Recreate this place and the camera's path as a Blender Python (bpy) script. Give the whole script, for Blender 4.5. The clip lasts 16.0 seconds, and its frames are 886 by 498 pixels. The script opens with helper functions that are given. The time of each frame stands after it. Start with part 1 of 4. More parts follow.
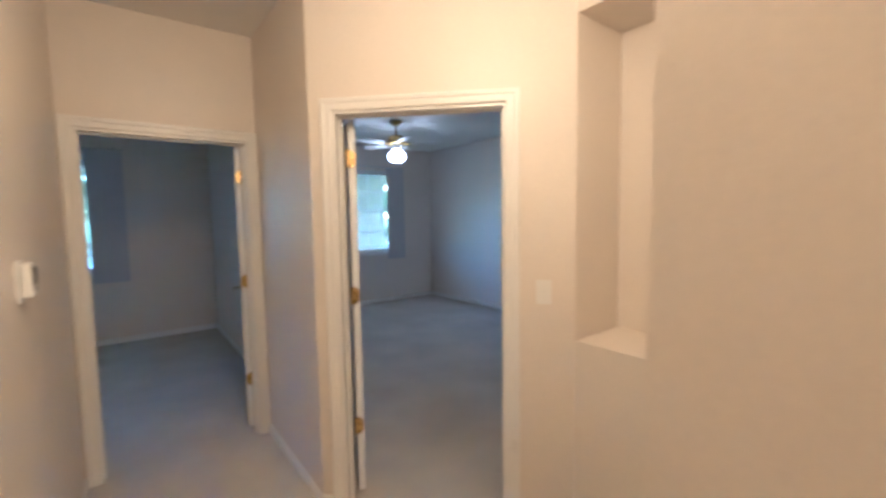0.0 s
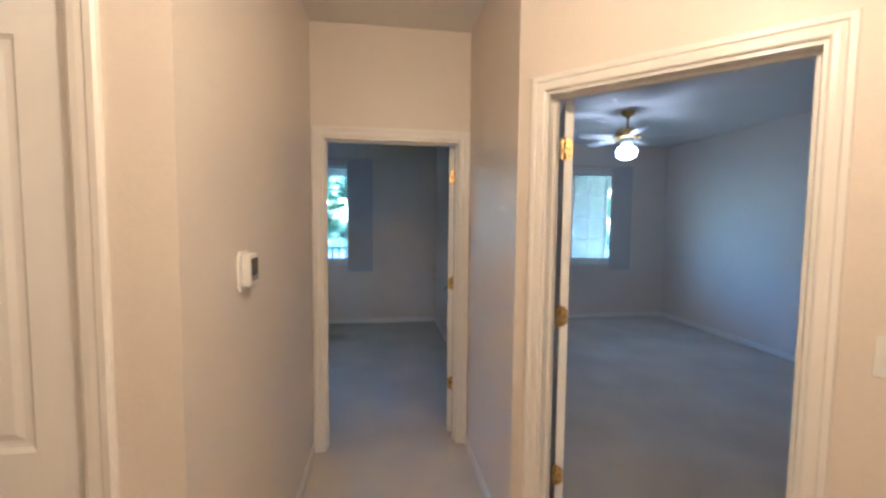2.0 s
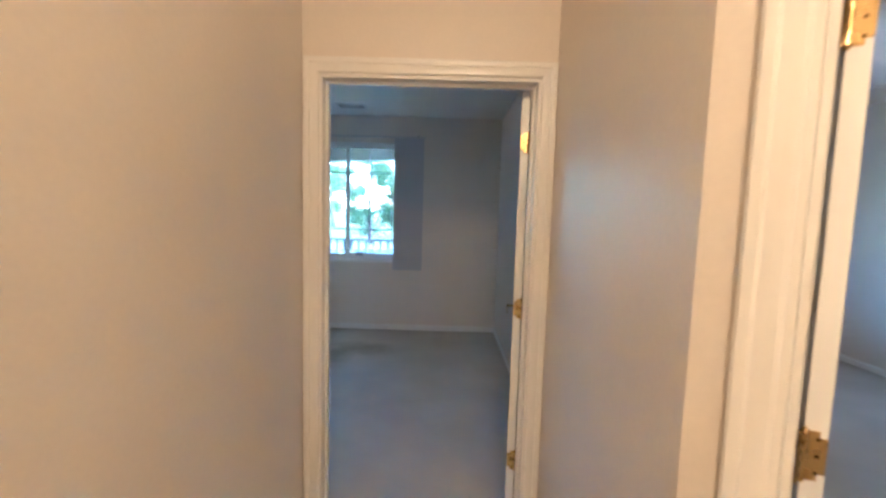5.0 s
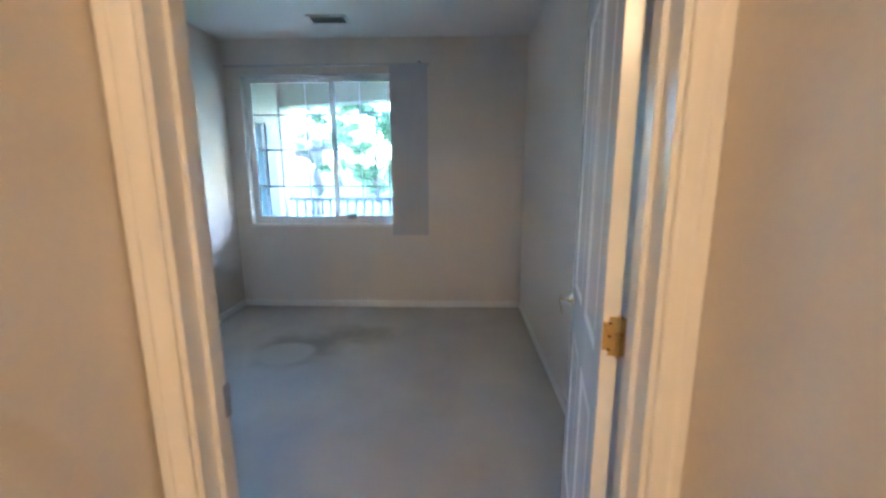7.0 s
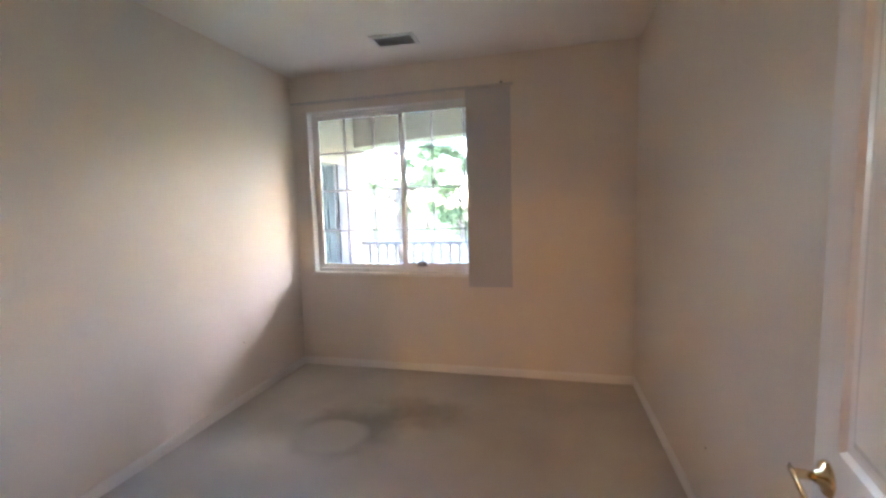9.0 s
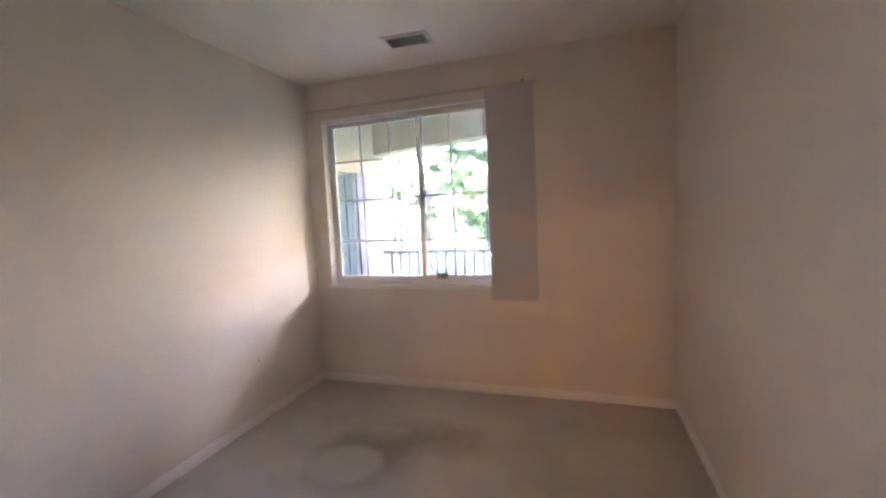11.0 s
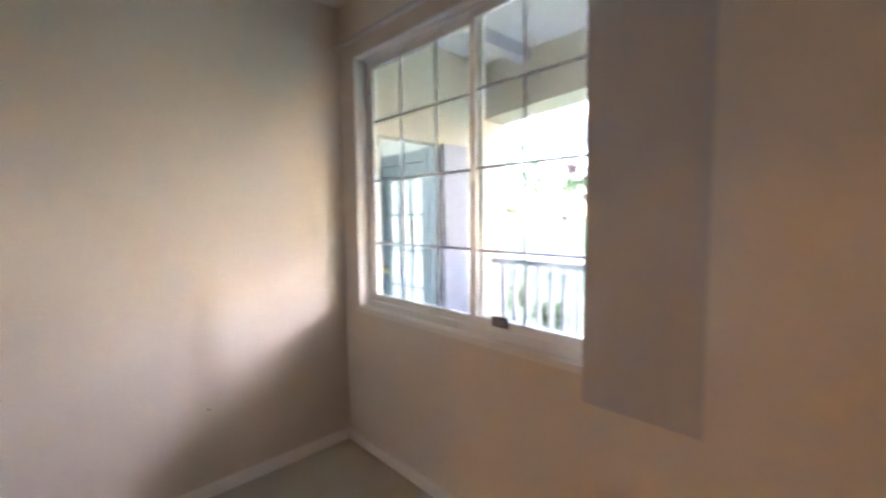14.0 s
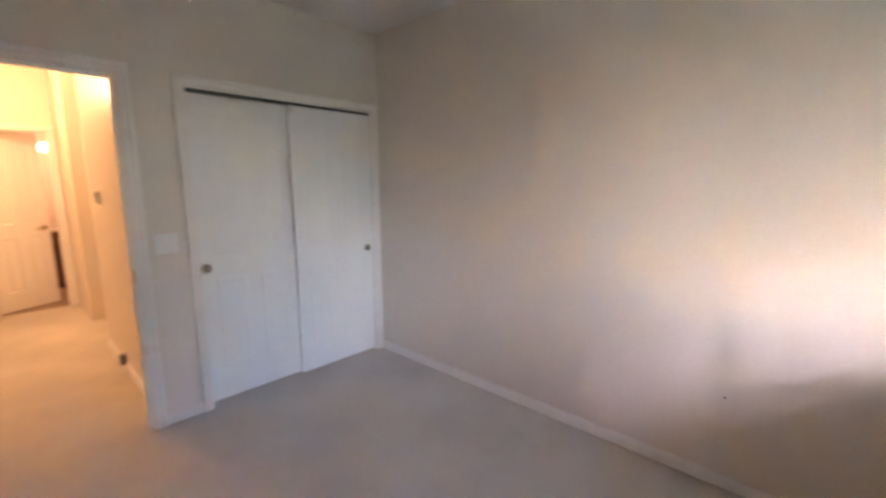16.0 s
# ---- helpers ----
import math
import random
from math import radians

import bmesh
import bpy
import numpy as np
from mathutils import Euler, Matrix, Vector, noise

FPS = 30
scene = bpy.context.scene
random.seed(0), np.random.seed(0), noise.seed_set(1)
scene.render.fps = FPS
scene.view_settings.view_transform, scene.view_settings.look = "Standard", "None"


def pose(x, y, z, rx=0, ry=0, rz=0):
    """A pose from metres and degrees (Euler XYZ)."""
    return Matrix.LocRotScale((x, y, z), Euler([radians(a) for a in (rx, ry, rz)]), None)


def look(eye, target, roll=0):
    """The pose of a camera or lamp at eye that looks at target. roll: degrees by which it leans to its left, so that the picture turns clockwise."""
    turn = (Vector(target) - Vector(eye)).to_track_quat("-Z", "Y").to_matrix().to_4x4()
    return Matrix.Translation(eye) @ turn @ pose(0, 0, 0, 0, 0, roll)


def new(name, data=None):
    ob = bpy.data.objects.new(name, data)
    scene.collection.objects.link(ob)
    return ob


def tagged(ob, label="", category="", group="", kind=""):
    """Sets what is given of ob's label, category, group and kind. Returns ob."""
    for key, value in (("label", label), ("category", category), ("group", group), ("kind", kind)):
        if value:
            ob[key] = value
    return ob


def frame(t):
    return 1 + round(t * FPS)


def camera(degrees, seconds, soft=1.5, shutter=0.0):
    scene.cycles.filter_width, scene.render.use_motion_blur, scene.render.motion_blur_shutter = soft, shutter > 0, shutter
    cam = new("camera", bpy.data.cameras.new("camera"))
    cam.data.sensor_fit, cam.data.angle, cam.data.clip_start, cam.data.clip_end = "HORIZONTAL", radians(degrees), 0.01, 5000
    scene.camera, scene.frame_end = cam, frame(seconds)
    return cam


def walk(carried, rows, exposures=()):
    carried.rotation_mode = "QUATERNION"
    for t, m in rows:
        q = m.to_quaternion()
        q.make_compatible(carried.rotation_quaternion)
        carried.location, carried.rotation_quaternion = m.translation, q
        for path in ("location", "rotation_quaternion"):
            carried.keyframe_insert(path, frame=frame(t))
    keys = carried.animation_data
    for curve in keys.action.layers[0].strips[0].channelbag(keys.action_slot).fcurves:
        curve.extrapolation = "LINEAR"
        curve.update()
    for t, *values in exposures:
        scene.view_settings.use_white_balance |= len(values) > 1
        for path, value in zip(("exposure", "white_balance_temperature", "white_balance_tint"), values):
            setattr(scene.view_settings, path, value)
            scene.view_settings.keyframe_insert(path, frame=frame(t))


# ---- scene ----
# camera and walk
cam = camera(93.3, 16.0, 2.7, 0.5)
PATH = [
    (0, (0.255, -3.067, 1.528), (1.466, -1.483, 1.368), -0.9),
    (0.5, (0.244, -2.946, 1.494), (1.121, -1.155, 1.349), -0.7),
    (1, (0.313, -2.85, 1.506), (0.958, -0.964, 1.34), -0.0),
    (1.5, (0.41, -2.788, 1.516), (0.821, -0.837, 1.362), 0.7),
    (2, (0.448, -2.733, 1.518), (0.732, -0.758, 1.384), 0.6),
    (2.5, (0.428, -2.587, 1.515), (0.68, -0.604, 1.429), 0.3),
    (3, (0.408, -2.411, 1.527), (0.61, -0.422, 1.466), 0.5),
    (3.5, (0.449, -2.245, 1.52), (0.567, -0.249, 1.459), 1.2),
    (4, (0.51, -2.088, 1.519), (0.551, -0.09, 1.439), 1.8),
    (6.5, (0.616, -0.991, 1.458), (0.565, 0.977, 1.105), 0.7),
    (7, (0.589, -0.717, 1.44), (0.519, 1.245, 1.056), -0.2),
    (7.5, (0.604, -0.424, 1.432), (0.483, 1.533, 1.039), 0.3),
    (8, (0.579, -0.207, 1.407), (0.442, 1.747, 1.005), 0.0),
    (8.5, (0.552, -0.059, 1.403), (0.315, 1.9, 1.081), -1.3),
    (9, (0.566, 0.026, 1.417), (0.087, 1.959, 1.231), -1.6),
    (11.5, (0.599, 0.447, 1.459), (-0.017, 2.342, 1.292), -2.8),
    (12, (0.631, 0.748, 1.441), (0.064, 2.656, 1.247), -2.8),
    (12.5, (0.61, 1.052, 1.431), (0.034, 2.956, 1.22), -2.4),
    (13, (0.632, 1.435, 1.435), (-0.034, 3.312, 1.243), -2.8),
    (13.5, (0.688, 1.813, 1.428), (-0.289, 3.549, 1.246), -1.9),
    (14, (0.613, 2.122, 1.407), (-0.825, 3.503, 1.251), -0.6),
    (14.5, (0.525, 2.433, 1.389), (-1.363, 3.08, 1.264), 1.5),
    (15, (0.52, 2.597, 1.45), (-1.441, 2.276, 1.23), 1.6),
    (15.5, (0.51, 2.83, 1.43), (-1.197, 1.822, 1.153), -0.2),
    (16, (0.58, 2.958, 1.464), (-0.863, 1.61, 1.148), -0.2),
]
EXPOSURES = [(0, 5.65, 4050, 12), (4, 5.9, 4170, 13), (6.5, 6.25, 4450, 12), (7.5, 6.35, 4800, 18), (8, 6.55, 5350, 24), (9, 6.4, 6100, 32), (12.5, 6.2, 6250, 39), (14.5, 6.1, 6450, 32), (15.0, 6.15, 6650, 34), (15.5, 6.35, 6500, 35), (16, 6.35, 6350, 39)]
walk(cam, [(t, look(eye, target, roll)) for t, eye, target, roll in PATH], EXPOSURES)


# strengths of the lights and how far the doors stand open
SKY, SUN = 0.15, 0.4
SUN_EAST, SUN_UP = 51.0, 20.5
HALL_W, FAN_W, BATH_W = 1.0, 0.19, 0.46
OPEN_A, OPEN_B, OPEN_D = 11.0, 118.0, 30.0

# ---- world, sun and exposure ----
world = bpy.data.worlds.new("sky")
scene.world = world
world.use_nodes = True
sky = world.node_tree.nodes.new("ShaderNodeTexSky")
sky.sky_type, sky.sun_disc = "NISHITA", False
sky.sun_elevation, sky.sun_rotation = radians(SUN_UP), radians(SUN_EAST)
sky.dust_density = 1.0
world.node_tree.links.new(sky.outputs["Color"], world.node_tree.nodes["Background"].inputs["Color"])
world.node_tree.nodes["Background"].inputs["Strength"].default_value = SKY
sun = new("sun", bpy.data.lights.new("sun", "SUN"))
sun.data.energy, sun.data.angle, sun.data.color = SUN, radians(10), (1.0, 1.0, 1.0)
sun.matrix_world = look((0, 0, 30), (-math.sin(radians(SUN_EAST)), -math.cos(radians(SUN_EAST)), 30 - math.tan(radians(SUN_UP))))


def lamp(name, kind, m, energy, colour, size=0.1):
    ob = new(name, bpy.data.lights.new(name, kind))
    ob.data.energy, ob.data.color = energy, colour
    if kind == "POINT":
        ob.data.shadow_soft_size = size
    ob.matrix_world = m
    return ob


lamp("hall_bulb", "POINT", pose(0.71, -2.46, 2.42), HALL_W, (1.0, 0.59, 0.225), 0.10)
lamp("fan_bulb", "POINT", pose(3.09, 1.58, 2.29), FAN_W, (1.0, 0.84, 0.66), 0.15)
lamp("bath_bulb", "POINT", pose(0.05, -5.0, 1.95), BATH_W, (1.0, 0.52, 0.22), 0.06)

# ---- materials ----


def material(name, colour, rough=0.5, vary=0.06, scale=4.0, metal=0.0, bump=0.0, grain=100.0, depth=0.002,
             stretch=(1, 1, 1), spread=0.0):
    """A painted or solid surface: colour drift at two scales, fine relief, gloss drift."""
    m = bpy.data.materials.new(name)
    m.use_nodes = True
    nt, bsdf = m.node_tree, m.node_tree.nodes["Principled BSDF"]
    co = nt.nodes.new("ShaderNodeTexCoord")
    mp = nt.nodes.new("ShaderNodeMapping")
    mp.inputs["Scale"].default_value = stretch
    nt.links.new(co.outputs["Object"], mp.inputs["Vector"])
    big, fine = nt.nodes.new("ShaderNodeTexNoise"), nt.nodes.new("ShaderNodeTexNoise")
    big.inputs["Scale"].default_value, big.inputs["Detail"].default_value = scale, 4
    fine.inputs["Scale"].default_value, fine.inputs["Detail"].default_value = grain, 3
    for n in (big, fine):
        nt.links.new(mp.outputs["Vector"], n.inputs["Vector"])
    add = nt.nodes.new("ShaderNodeMath")
    add.operation = "ADD"
    nt.links.new(big.outputs["Fac"], add.inputs[0])
    nt.links.new(fine.outputs["Fac"], add.inputs[1])
    ramp = nt.nodes.new("ShaderNodeMapRange")
    ramp.inputs["From Min"].default_value, ramp.inputs["From Max"].default_value = 0.6, 1.4
    ramp.inputs["To Min"].default_value, ramp.inputs["To Max"].default_value = 1 - vary, 1 + vary
    nt.links.new(add.outputs[0], ramp.inputs["Value"])
    src = ramp.outputs["Result"]
    if spread:
        info = nt.nodes.new("ShaderNodeObjectInfo")
        geo = nt.nodes.new("ShaderNodeNewGeometry")
        sp = nt.nodes.new("ShaderNodeMath")
        sp.operation = "ADD"
        nt.links.new(info.outputs["Random"], sp.inputs[0])
        nt.links.new(geo.outputs["Random Per Island"], sp.inputs[1])
        sp2 = nt.nodes.new("ShaderNodeMapRange")
        sp2.inputs["From Max"].default_value = 2.0
        sp2.inputs["To Min"].default_value, sp2.inputs["To Max"].default_value = 1 - spread, 1 + spread
        nt.links.new(sp.outputs[0], sp2.inputs["Value"])
        mu = nt.nodes.new("ShaderNodeMath")
        mu.operation = "MULTIPLY"
        nt.links.new(src, mu.inputs[0])
        nt.links.new(sp2.outputs["Result"], mu.inputs[1])
        src = mu.outputs[0]
    sc = nt.nodes.new("ShaderNodeVectorMath")
    sc.operation = "SCALE"
    sc.inputs[0].default_value = colour
    nt.links.new(src, sc.inputs["Scale"])
    nt.links.new(sc.outputs["Vector"], bsdf.inputs["Base Color"])
    rr = nt.nodes.new("ShaderNodeMapRange")
    rr.inputs["To Min"].default_value, rr.inputs["To Max"].default_value = max(0.02, rough - 0.08), min(1, rough + 0.08)
    nt.links.new(big.outputs["Fac"], rr.inputs["Value"])
    nt.links.new(rr.outputs["Result"], bsdf.inputs["Roughness"])
    bsdf.inputs["Metallic"].default_value = metal
    if bump:
        b = nt.nodes.new("ShaderNodeBump")
        b.inputs["Strength"].default_value, b.inputs["Distance"].default_value = bump, depth
        nt.links.new(fine.outputs["Fac"], b.inputs["Height"])
        nt.links.new(b.outputs["Normal"], bsdf.inputs["Normal"])
    return m


def glowing(name, colour, strength):
    m = bpy.data.materials.new(name)
    m.use_nodes = True
    b = m.node_tree.nodes["Principled BSDF"]
    b.inputs["Base Color"].default_value = (0.9, 0.9, 0.88, 1)
    b.inputs["Emission Color"].default_value = (*colour, 1)
    b.inputs["Emission Strength"].default_value = strength
    return m


WALL = material("wall_paint", (0.77, 0.70, 0.61), 0.40, 0.03, 2.5, bump=0.32, grain=72, depth=0.0026)
CEIL = material("ceiling_paint", (0.84, 0.81, 0.76), 0.8, 0.03, 2.0, bump=0.5, grain=70, depth=0.004)
TRIM = material("white_trim_paint", (0.84, 0.81, 0.76), 0.3, 0.012, 3, bump=0.08, grain=500, depth=0.0003)
DOOR = material("white_door_skin", (0.90, 0.885, 0.86), 0.2, 0.02, 6, bump=0.22, grain=70, depth=0.0012, stretch=(1, 1, 0.05))
CLOSET = material("white_closet_skin", (0.87, 0.88, 0.85), 0.22, 0.02, 6, bump=0.15, grain=70, depth=0.001, stretch=(1, 1, 0.05))
BRASS = material("brass", (0.56, 0.40, 0.14), 0.28, 0.1, 30, metal=1.0, bump=0.1, grain=300, depth=0.0004)
POLISHED = material("polished_brass", (0.70, 0.58, 0.34), 0.16, 0.06, 30, metal=1.0)
SCREW = material("dark_screw_brass", (0.12, 0.07, 0.02), 0.4, 0.1, 30, metal=1.0)
NICKEL = material("satin_nickel", (0.55, 0.50, 0.42), 0.3, 0.1, 30, metal=1.0)
PULL = material("dull_bronze", (0.30, 0.25, 0.18), 0.35, 0.1, 30, metal=1.0)
PLASTIC = material("white_plastic", (0.83, 0.81, 0.77), 0.32, 0.02, 10)
SCREEN = material("grey_display", (0.07, 0.075, 0.075), 0.12, 0.1, 10)
BUTTONS = material("grey_plastic", (0.33, 0.31, 0.29), 0.4, 0.05, 10)
TRACK = material("track_gap_shade", (0.06, 0.06, 0.055), 0.45, 0.1, 10, metal=0.3)
VINYL = material("white_vinyl", (0.82, 0.82, 0.80), 0.35, 0.03, 8)
GRILLE = material("grey_muntin", (0.40, 0.40, 0.41), 0.4, 0.05, 10)
HEADRAIL = material("grey_head_rail", (0.58, 0.56, 0.53), 0.35, 0.04, 8)
FABRIC = material("grey_blind_vane", (0.56, 0.55, 0.55), 0.7, 0.05, 5, bump=0.25, grain=420, depth=0.0006, stretch=(1, 1, 0.12))
VENT = material("white_vent_enamel", (0.72, 0.70, 0.67), 0.4, 0.04, 10)
SHADOWBOX = material("duct_shade", (0.06, 0.06, 0.06), 0.8, 0.1, 10)
LABEL = material("dark_label", (0.06, 0.055, 0.06), 0.5, 0.1, 40)
INK = material("pale_label_ink", (0.55, 0.53, 0.5), 0.6, 0.05, 40)
GLOBE = glowing("lit_opal_glass", (1.0, 0.88, 0.74), 0.28)
BULB = glowing("lit_bath_bulb", (1.0, 0.66, 0.36), 0.5)
STUCCO = material("cream_stucco", (0.58, 0.53, 0.44), 0.9, 0.06, 2, bump=0.6, grain=60, depth=0.006)
SOFFIT = material("grey_soffit_paint", (0.64, 0.63, 0.64), 0.8, 0.05, 2, bump=0.3, grain=50, depth=0.003)
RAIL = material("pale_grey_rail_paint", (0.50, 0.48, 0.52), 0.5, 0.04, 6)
NAVY = material("slate_blue_door_paint", (0.075, 0.10, 0.13), 0.45, 0.08, 6)
SLATE = material("pale_slate_grey", (0.20, 0.21, 0.26), 0.5, 0.06, 5)
CURTAIN = material("white_door_curtain", (0.72, 0.73, 0.75), 0.8, 0.05, 6)
CONCRETE = material("porch_concrete", (0.62, 0.60, 0.56), 0.9, 0.1, 3, bump=0.4, grain=80, depth=0.002)
LAWN = material("lawn", (0.17, 0.215, 0.075), 0.9, 0.35, 0.35, bump=0.8, grain=25, depth=0.05)
PATHM = material("pale_path", (0.55, 0.53, 0.49), 0.9, 0.1, 0.8, bump=0.3, grain=30, depth=0.01)
BARK = material("bark", (0.20, 0.15, 0.12), 0.9, 0.3, 6, bump=1.0, grain=22, depth=0.03, stretch=(1, 1, 0.3))
LEAF = material("green_leaf", (0.14, 0.19, 0.085), 0.55, 0.2, 3, spread=0.45)
LEAF_PINK = material("mauve_leaf", (0.20, 0.11, 0.10), 0.55, 0.2, 3, spread=0.4)
for m in (LEAF, LEAF_PINK):
    nt = m.node_tree
    thin, both = nt.nodes.new("ShaderNodeBsdfTranslucent"), nt.nodes.new("ShaderNodeMixShader")
    both.inputs["Fac"].default_value = 0.55
    paint = nt.nodes["Principled BSDF"]
    nt.links.new(paint.inputs["Base Color"].links[0].from_socket, thin.inputs["Color"])
    nt.links.new(paint.outputs["BSDF"], both.inputs[1])
    nt.links.new(thin.outputs["BSDF"], both.inputs[2])
    nt.links.new(both.outputs["Shader"], nt.nodes["Material Output"].inputs["Surface"])
OAK = material("dark_oak_cabinet", (0.13, 0.06, 0.03), 0.4, 0.25, 5, bump=0.2, grain=60, depth=0.001, stretch=(6, 6, 0.5))
COUNTER = material("white_countertop", (0.80, 0.78, 0.74), 0.15, 0.03, 8)
TILE = material("bath_floor_vinyl", (0.30, 0.22, 0.16), 0.35, 0.08, 5)
MIRROR = material("mirror_silver", (0.9, 0.9, 0.9), 0.03, 0.0, 5, metal=1.0)

GLASS = bpy.data.materials.new("window_glass")
GLASS.use_nodes = True
g = GLASS.node_tree.nodes["Principled BSDF"]
g.inputs["Base Color"].default_value = (0.41, 0.45, 0.425, 1)
g.inputs["Roughness"].default_value, g.inputs["IOR"].default_value = 0.0, 1.06
g.inputs["Transmission Weight"].default_value = 1.0


DOORGLASS = bpy.data.materials.new("clear_door_glass")
DOORGLASS.use_nodes = True
g = DOORGLASS.node_tree.nodes["Principled BSDF"]
g.inputs["Base Color"].default_value = (0.95, 0.96, 0.97, 1)
g.inputs["Roughness"].default_value, g.inputs["IOR"].default_value = 0.0, 1.1
g.inputs["Transmission Weight"].default_value = 1.0


def carpet_material():
    """Cut-pile carpet: tufts, vacuum and wear drift, one pale cleaned spot with dark soiling round it."""
    m = material("carpet", (0.62, 0.57, 0.50), 0.95, 0.20, 1.6, bump=0.9, grain=260, depth=0.006)
    nt = m.node_tree
    bsdf = nt.nodes["Principled BSDF"]
    base = bsdf.inputs["Base Color"].links[0].from_socket
    co = nt.nodes.new("ShaderNodeTexCoord")
    wob = nt.nodes.new("ShaderNodeTexNoise")
    wob.inputs["Scale"].default_value, wob.inputs["Detail"].default_value = 5, 3
    nt.links.new(co.outputs["Object"], wob.inputs["Vector"])

    def spot(x, y, rx, ry, inner, outer, wobble):
        mp = nt.nodes.new("ShaderNodeMapping")
        mp.vector_type = "TEXTURE"
        mp.inputs["Location"].default_value, mp.inputs["Scale"].default_value = (x, y, 0), (rx, ry, 1)
        nt.links.new(co.outputs["Object"], mp.inputs["Vector"])
        ln = nt.nodes.new("ShaderNodeVectorMath")
        ln.operation = "LENGTH"
        nt.links.new(mp.outputs["Vector"], ln.inputs[0])
        ad = nt.nodes.new("ShaderNodeMath")
        ad.operation = "MULTIPLY_ADD"
        ad.inputs[1].default_value = wobble
        nt.links.new(wob.outputs["Fac"], ad.inputs[0])
        nt.links.new(ln.outputs["Value"], ad.inputs[2])
        rg = nt.nodes.new("ShaderNodeMapRange")
        rg.interpolation_type = "SMOOTHSTEP"
        rg.inputs["From Min"].default_value, rg.inputs["From Max"].default_value = inner, outer
        rg.inputs["To Min"].default_value, rg.inputs["To Max"].default_value = 1, 0
        nt.links.new(ad.outputs[0], rg.inputs["Value"])
        return rg.outputs["Result"]

    def tint(src, fac, amount, colour):
        mu = nt.nodes.new("ShaderNodeMath")
        mu.operation = "MULTIPLY"
        mu.inputs[1].default_value = amount
        nt.links.new(fac, mu.inputs[0])
        mx = nt.nodes.new("ShaderNodeMix")
        mx.data_type = "RGBA"
        mx.inputs["B"].default_value = (*colour, 1)
        nt.links.new(mu.outputs[0], mx.inputs["Factor"])
        nt.links.new(src, mx.inputs["A"])
        return mx.outputs["Result"]

    src = tint(base, spot(-0.68, 2.44, 0.42, 0.38, 0.7, 1.6, 0.9), 0.7, (0.27, 0.24, 0.19))
    src = tint(src, spot(-0.28, 2.72, 0.42, 0.28, 0.6, 1.5, 1.0), 0.6, (0.27, 0.23, 0.17))
    src = tint(src, spot(-0.765, 2.33, 0.225, 0.20, 0.95, 1.3, 0.3), 0.95, (0.62, 0.58, 0.50))
    src = tint(src, spot(0.2, 1.2, 0.5, 1.4, 0.4, 1.6, 1.0), 0.18, (0.36, 0.33, 0.28))
    nt.links.new(src, bsdf.inputs["Base Color"])
    return m


CARPET = carpet_material()

# ---- mesh helpers ----


def box(bm, x0, x1, y0, y1, z0, z1, m=None, bevel=0.0):
    r = bmesh.ops.create_cube(bm, size=1.0)
    for v in r["verts"]:
        v.co = Vector((x0 + (v.co.x + 0.5) * (x1 - x0), y0 + (v.co.y + 0.5) * (y1 - y0), z0 + (v.co.z + 0.5) * (z1 - z0)))
    vs = r["verts"]
    if bevel:
        es = list({e for v in vs for e in v.link_edges})
        out = bmesh.ops.bevel(bm, geom=es, offset=bevel, segments=2, affect="EDGES", profile=0.7)
        vs = list({v for f in out["faces"] for v in f.verts} | {v for v in vs if v.is_valid})
    if m is not None:
        bmesh.ops.transform(bm, matrix=m, verts=vs)
    return vs


def lathe(bm, profile, m=None, seg=24):
    """A turned body round z from (radius, height) pairs."""
    rings = []
    for r, z in profile:
        rings.append([bm.verts.new((r * math.cos(2 * math.pi * i / seg), r * math.sin(2 * math.pi * i / seg), z)) for i in range(seg)])
    for a, b in zip(rings, rings[1:]):
        for i in range(seg):
            bm.faces.new((a[i], a[(i + 1) % seg], b[(i + 1) % seg], b[i]))
    bm.faces.new(rings[0][::-1])
    bm.faces.new(rings[-1])
    if m is not None:
        bmesh.ops.transform(bm, matrix=m, verts=[v for r in rings for v in r])


def tube(bm, pts, radii, seg=10):
    """A round bar through points, with a radius for each."""
    rings = []
    for i, p in enumerate(pts):
        a, b = Vector(pts[max(0, i - 1)]), Vector(pts[min(len(pts) - 1, i + 1)])
        q = (b - a).to_track_quat("Z", "Y")
        rings.append([bm.verts.new(Vector(p) + q @ Vector((radii[i] * math.cos(2 * math.pi * k / seg), radii[i] * math.sin(2 * math.pi * k / seg), 0))) for k in range(seg)])
    for a, b in zip(rings, rings[1:]):
        for k in range(seg):
            bm.faces.new((a[k], a[(k + 1) % seg], b[(k + 1) % seg], b[k]))
    bm.faces.new(rings[0][::-1])
    bm.faces.new(rings[-1])


def mesh(name, bm, mat, smooth=False):
    bmesh.ops.recalc_face_normals(bm, faces=bm.faces)
    me = bpy.data.meshes.new(name)
    bm.to_mesh(me)
    bm.free()
    me.materials.append(mat)
    if smooth:
        me.polygons.foreach_set("use_smooth", [True] * len(me.polygons))
    return me


def part(name, bm, mat, parent, label="", smooth=False):
    ob = new(name, mesh(name, bm, mat, smooth))
    ob.parent = parent
    if label:
        tagged(ob, label)
    return ob


def structure(name, bm, mat, label, category):
    return tagged(new(name, mesh(name, bm, mat)), label, category, kind="structure")


def empty(name, m, label, category, group="", kind=""):
    ob = new(name)
    ob.empty_display_size = 0.1
    ob.matrix_world = m
    return tagged(ob, label, category, group, kind)


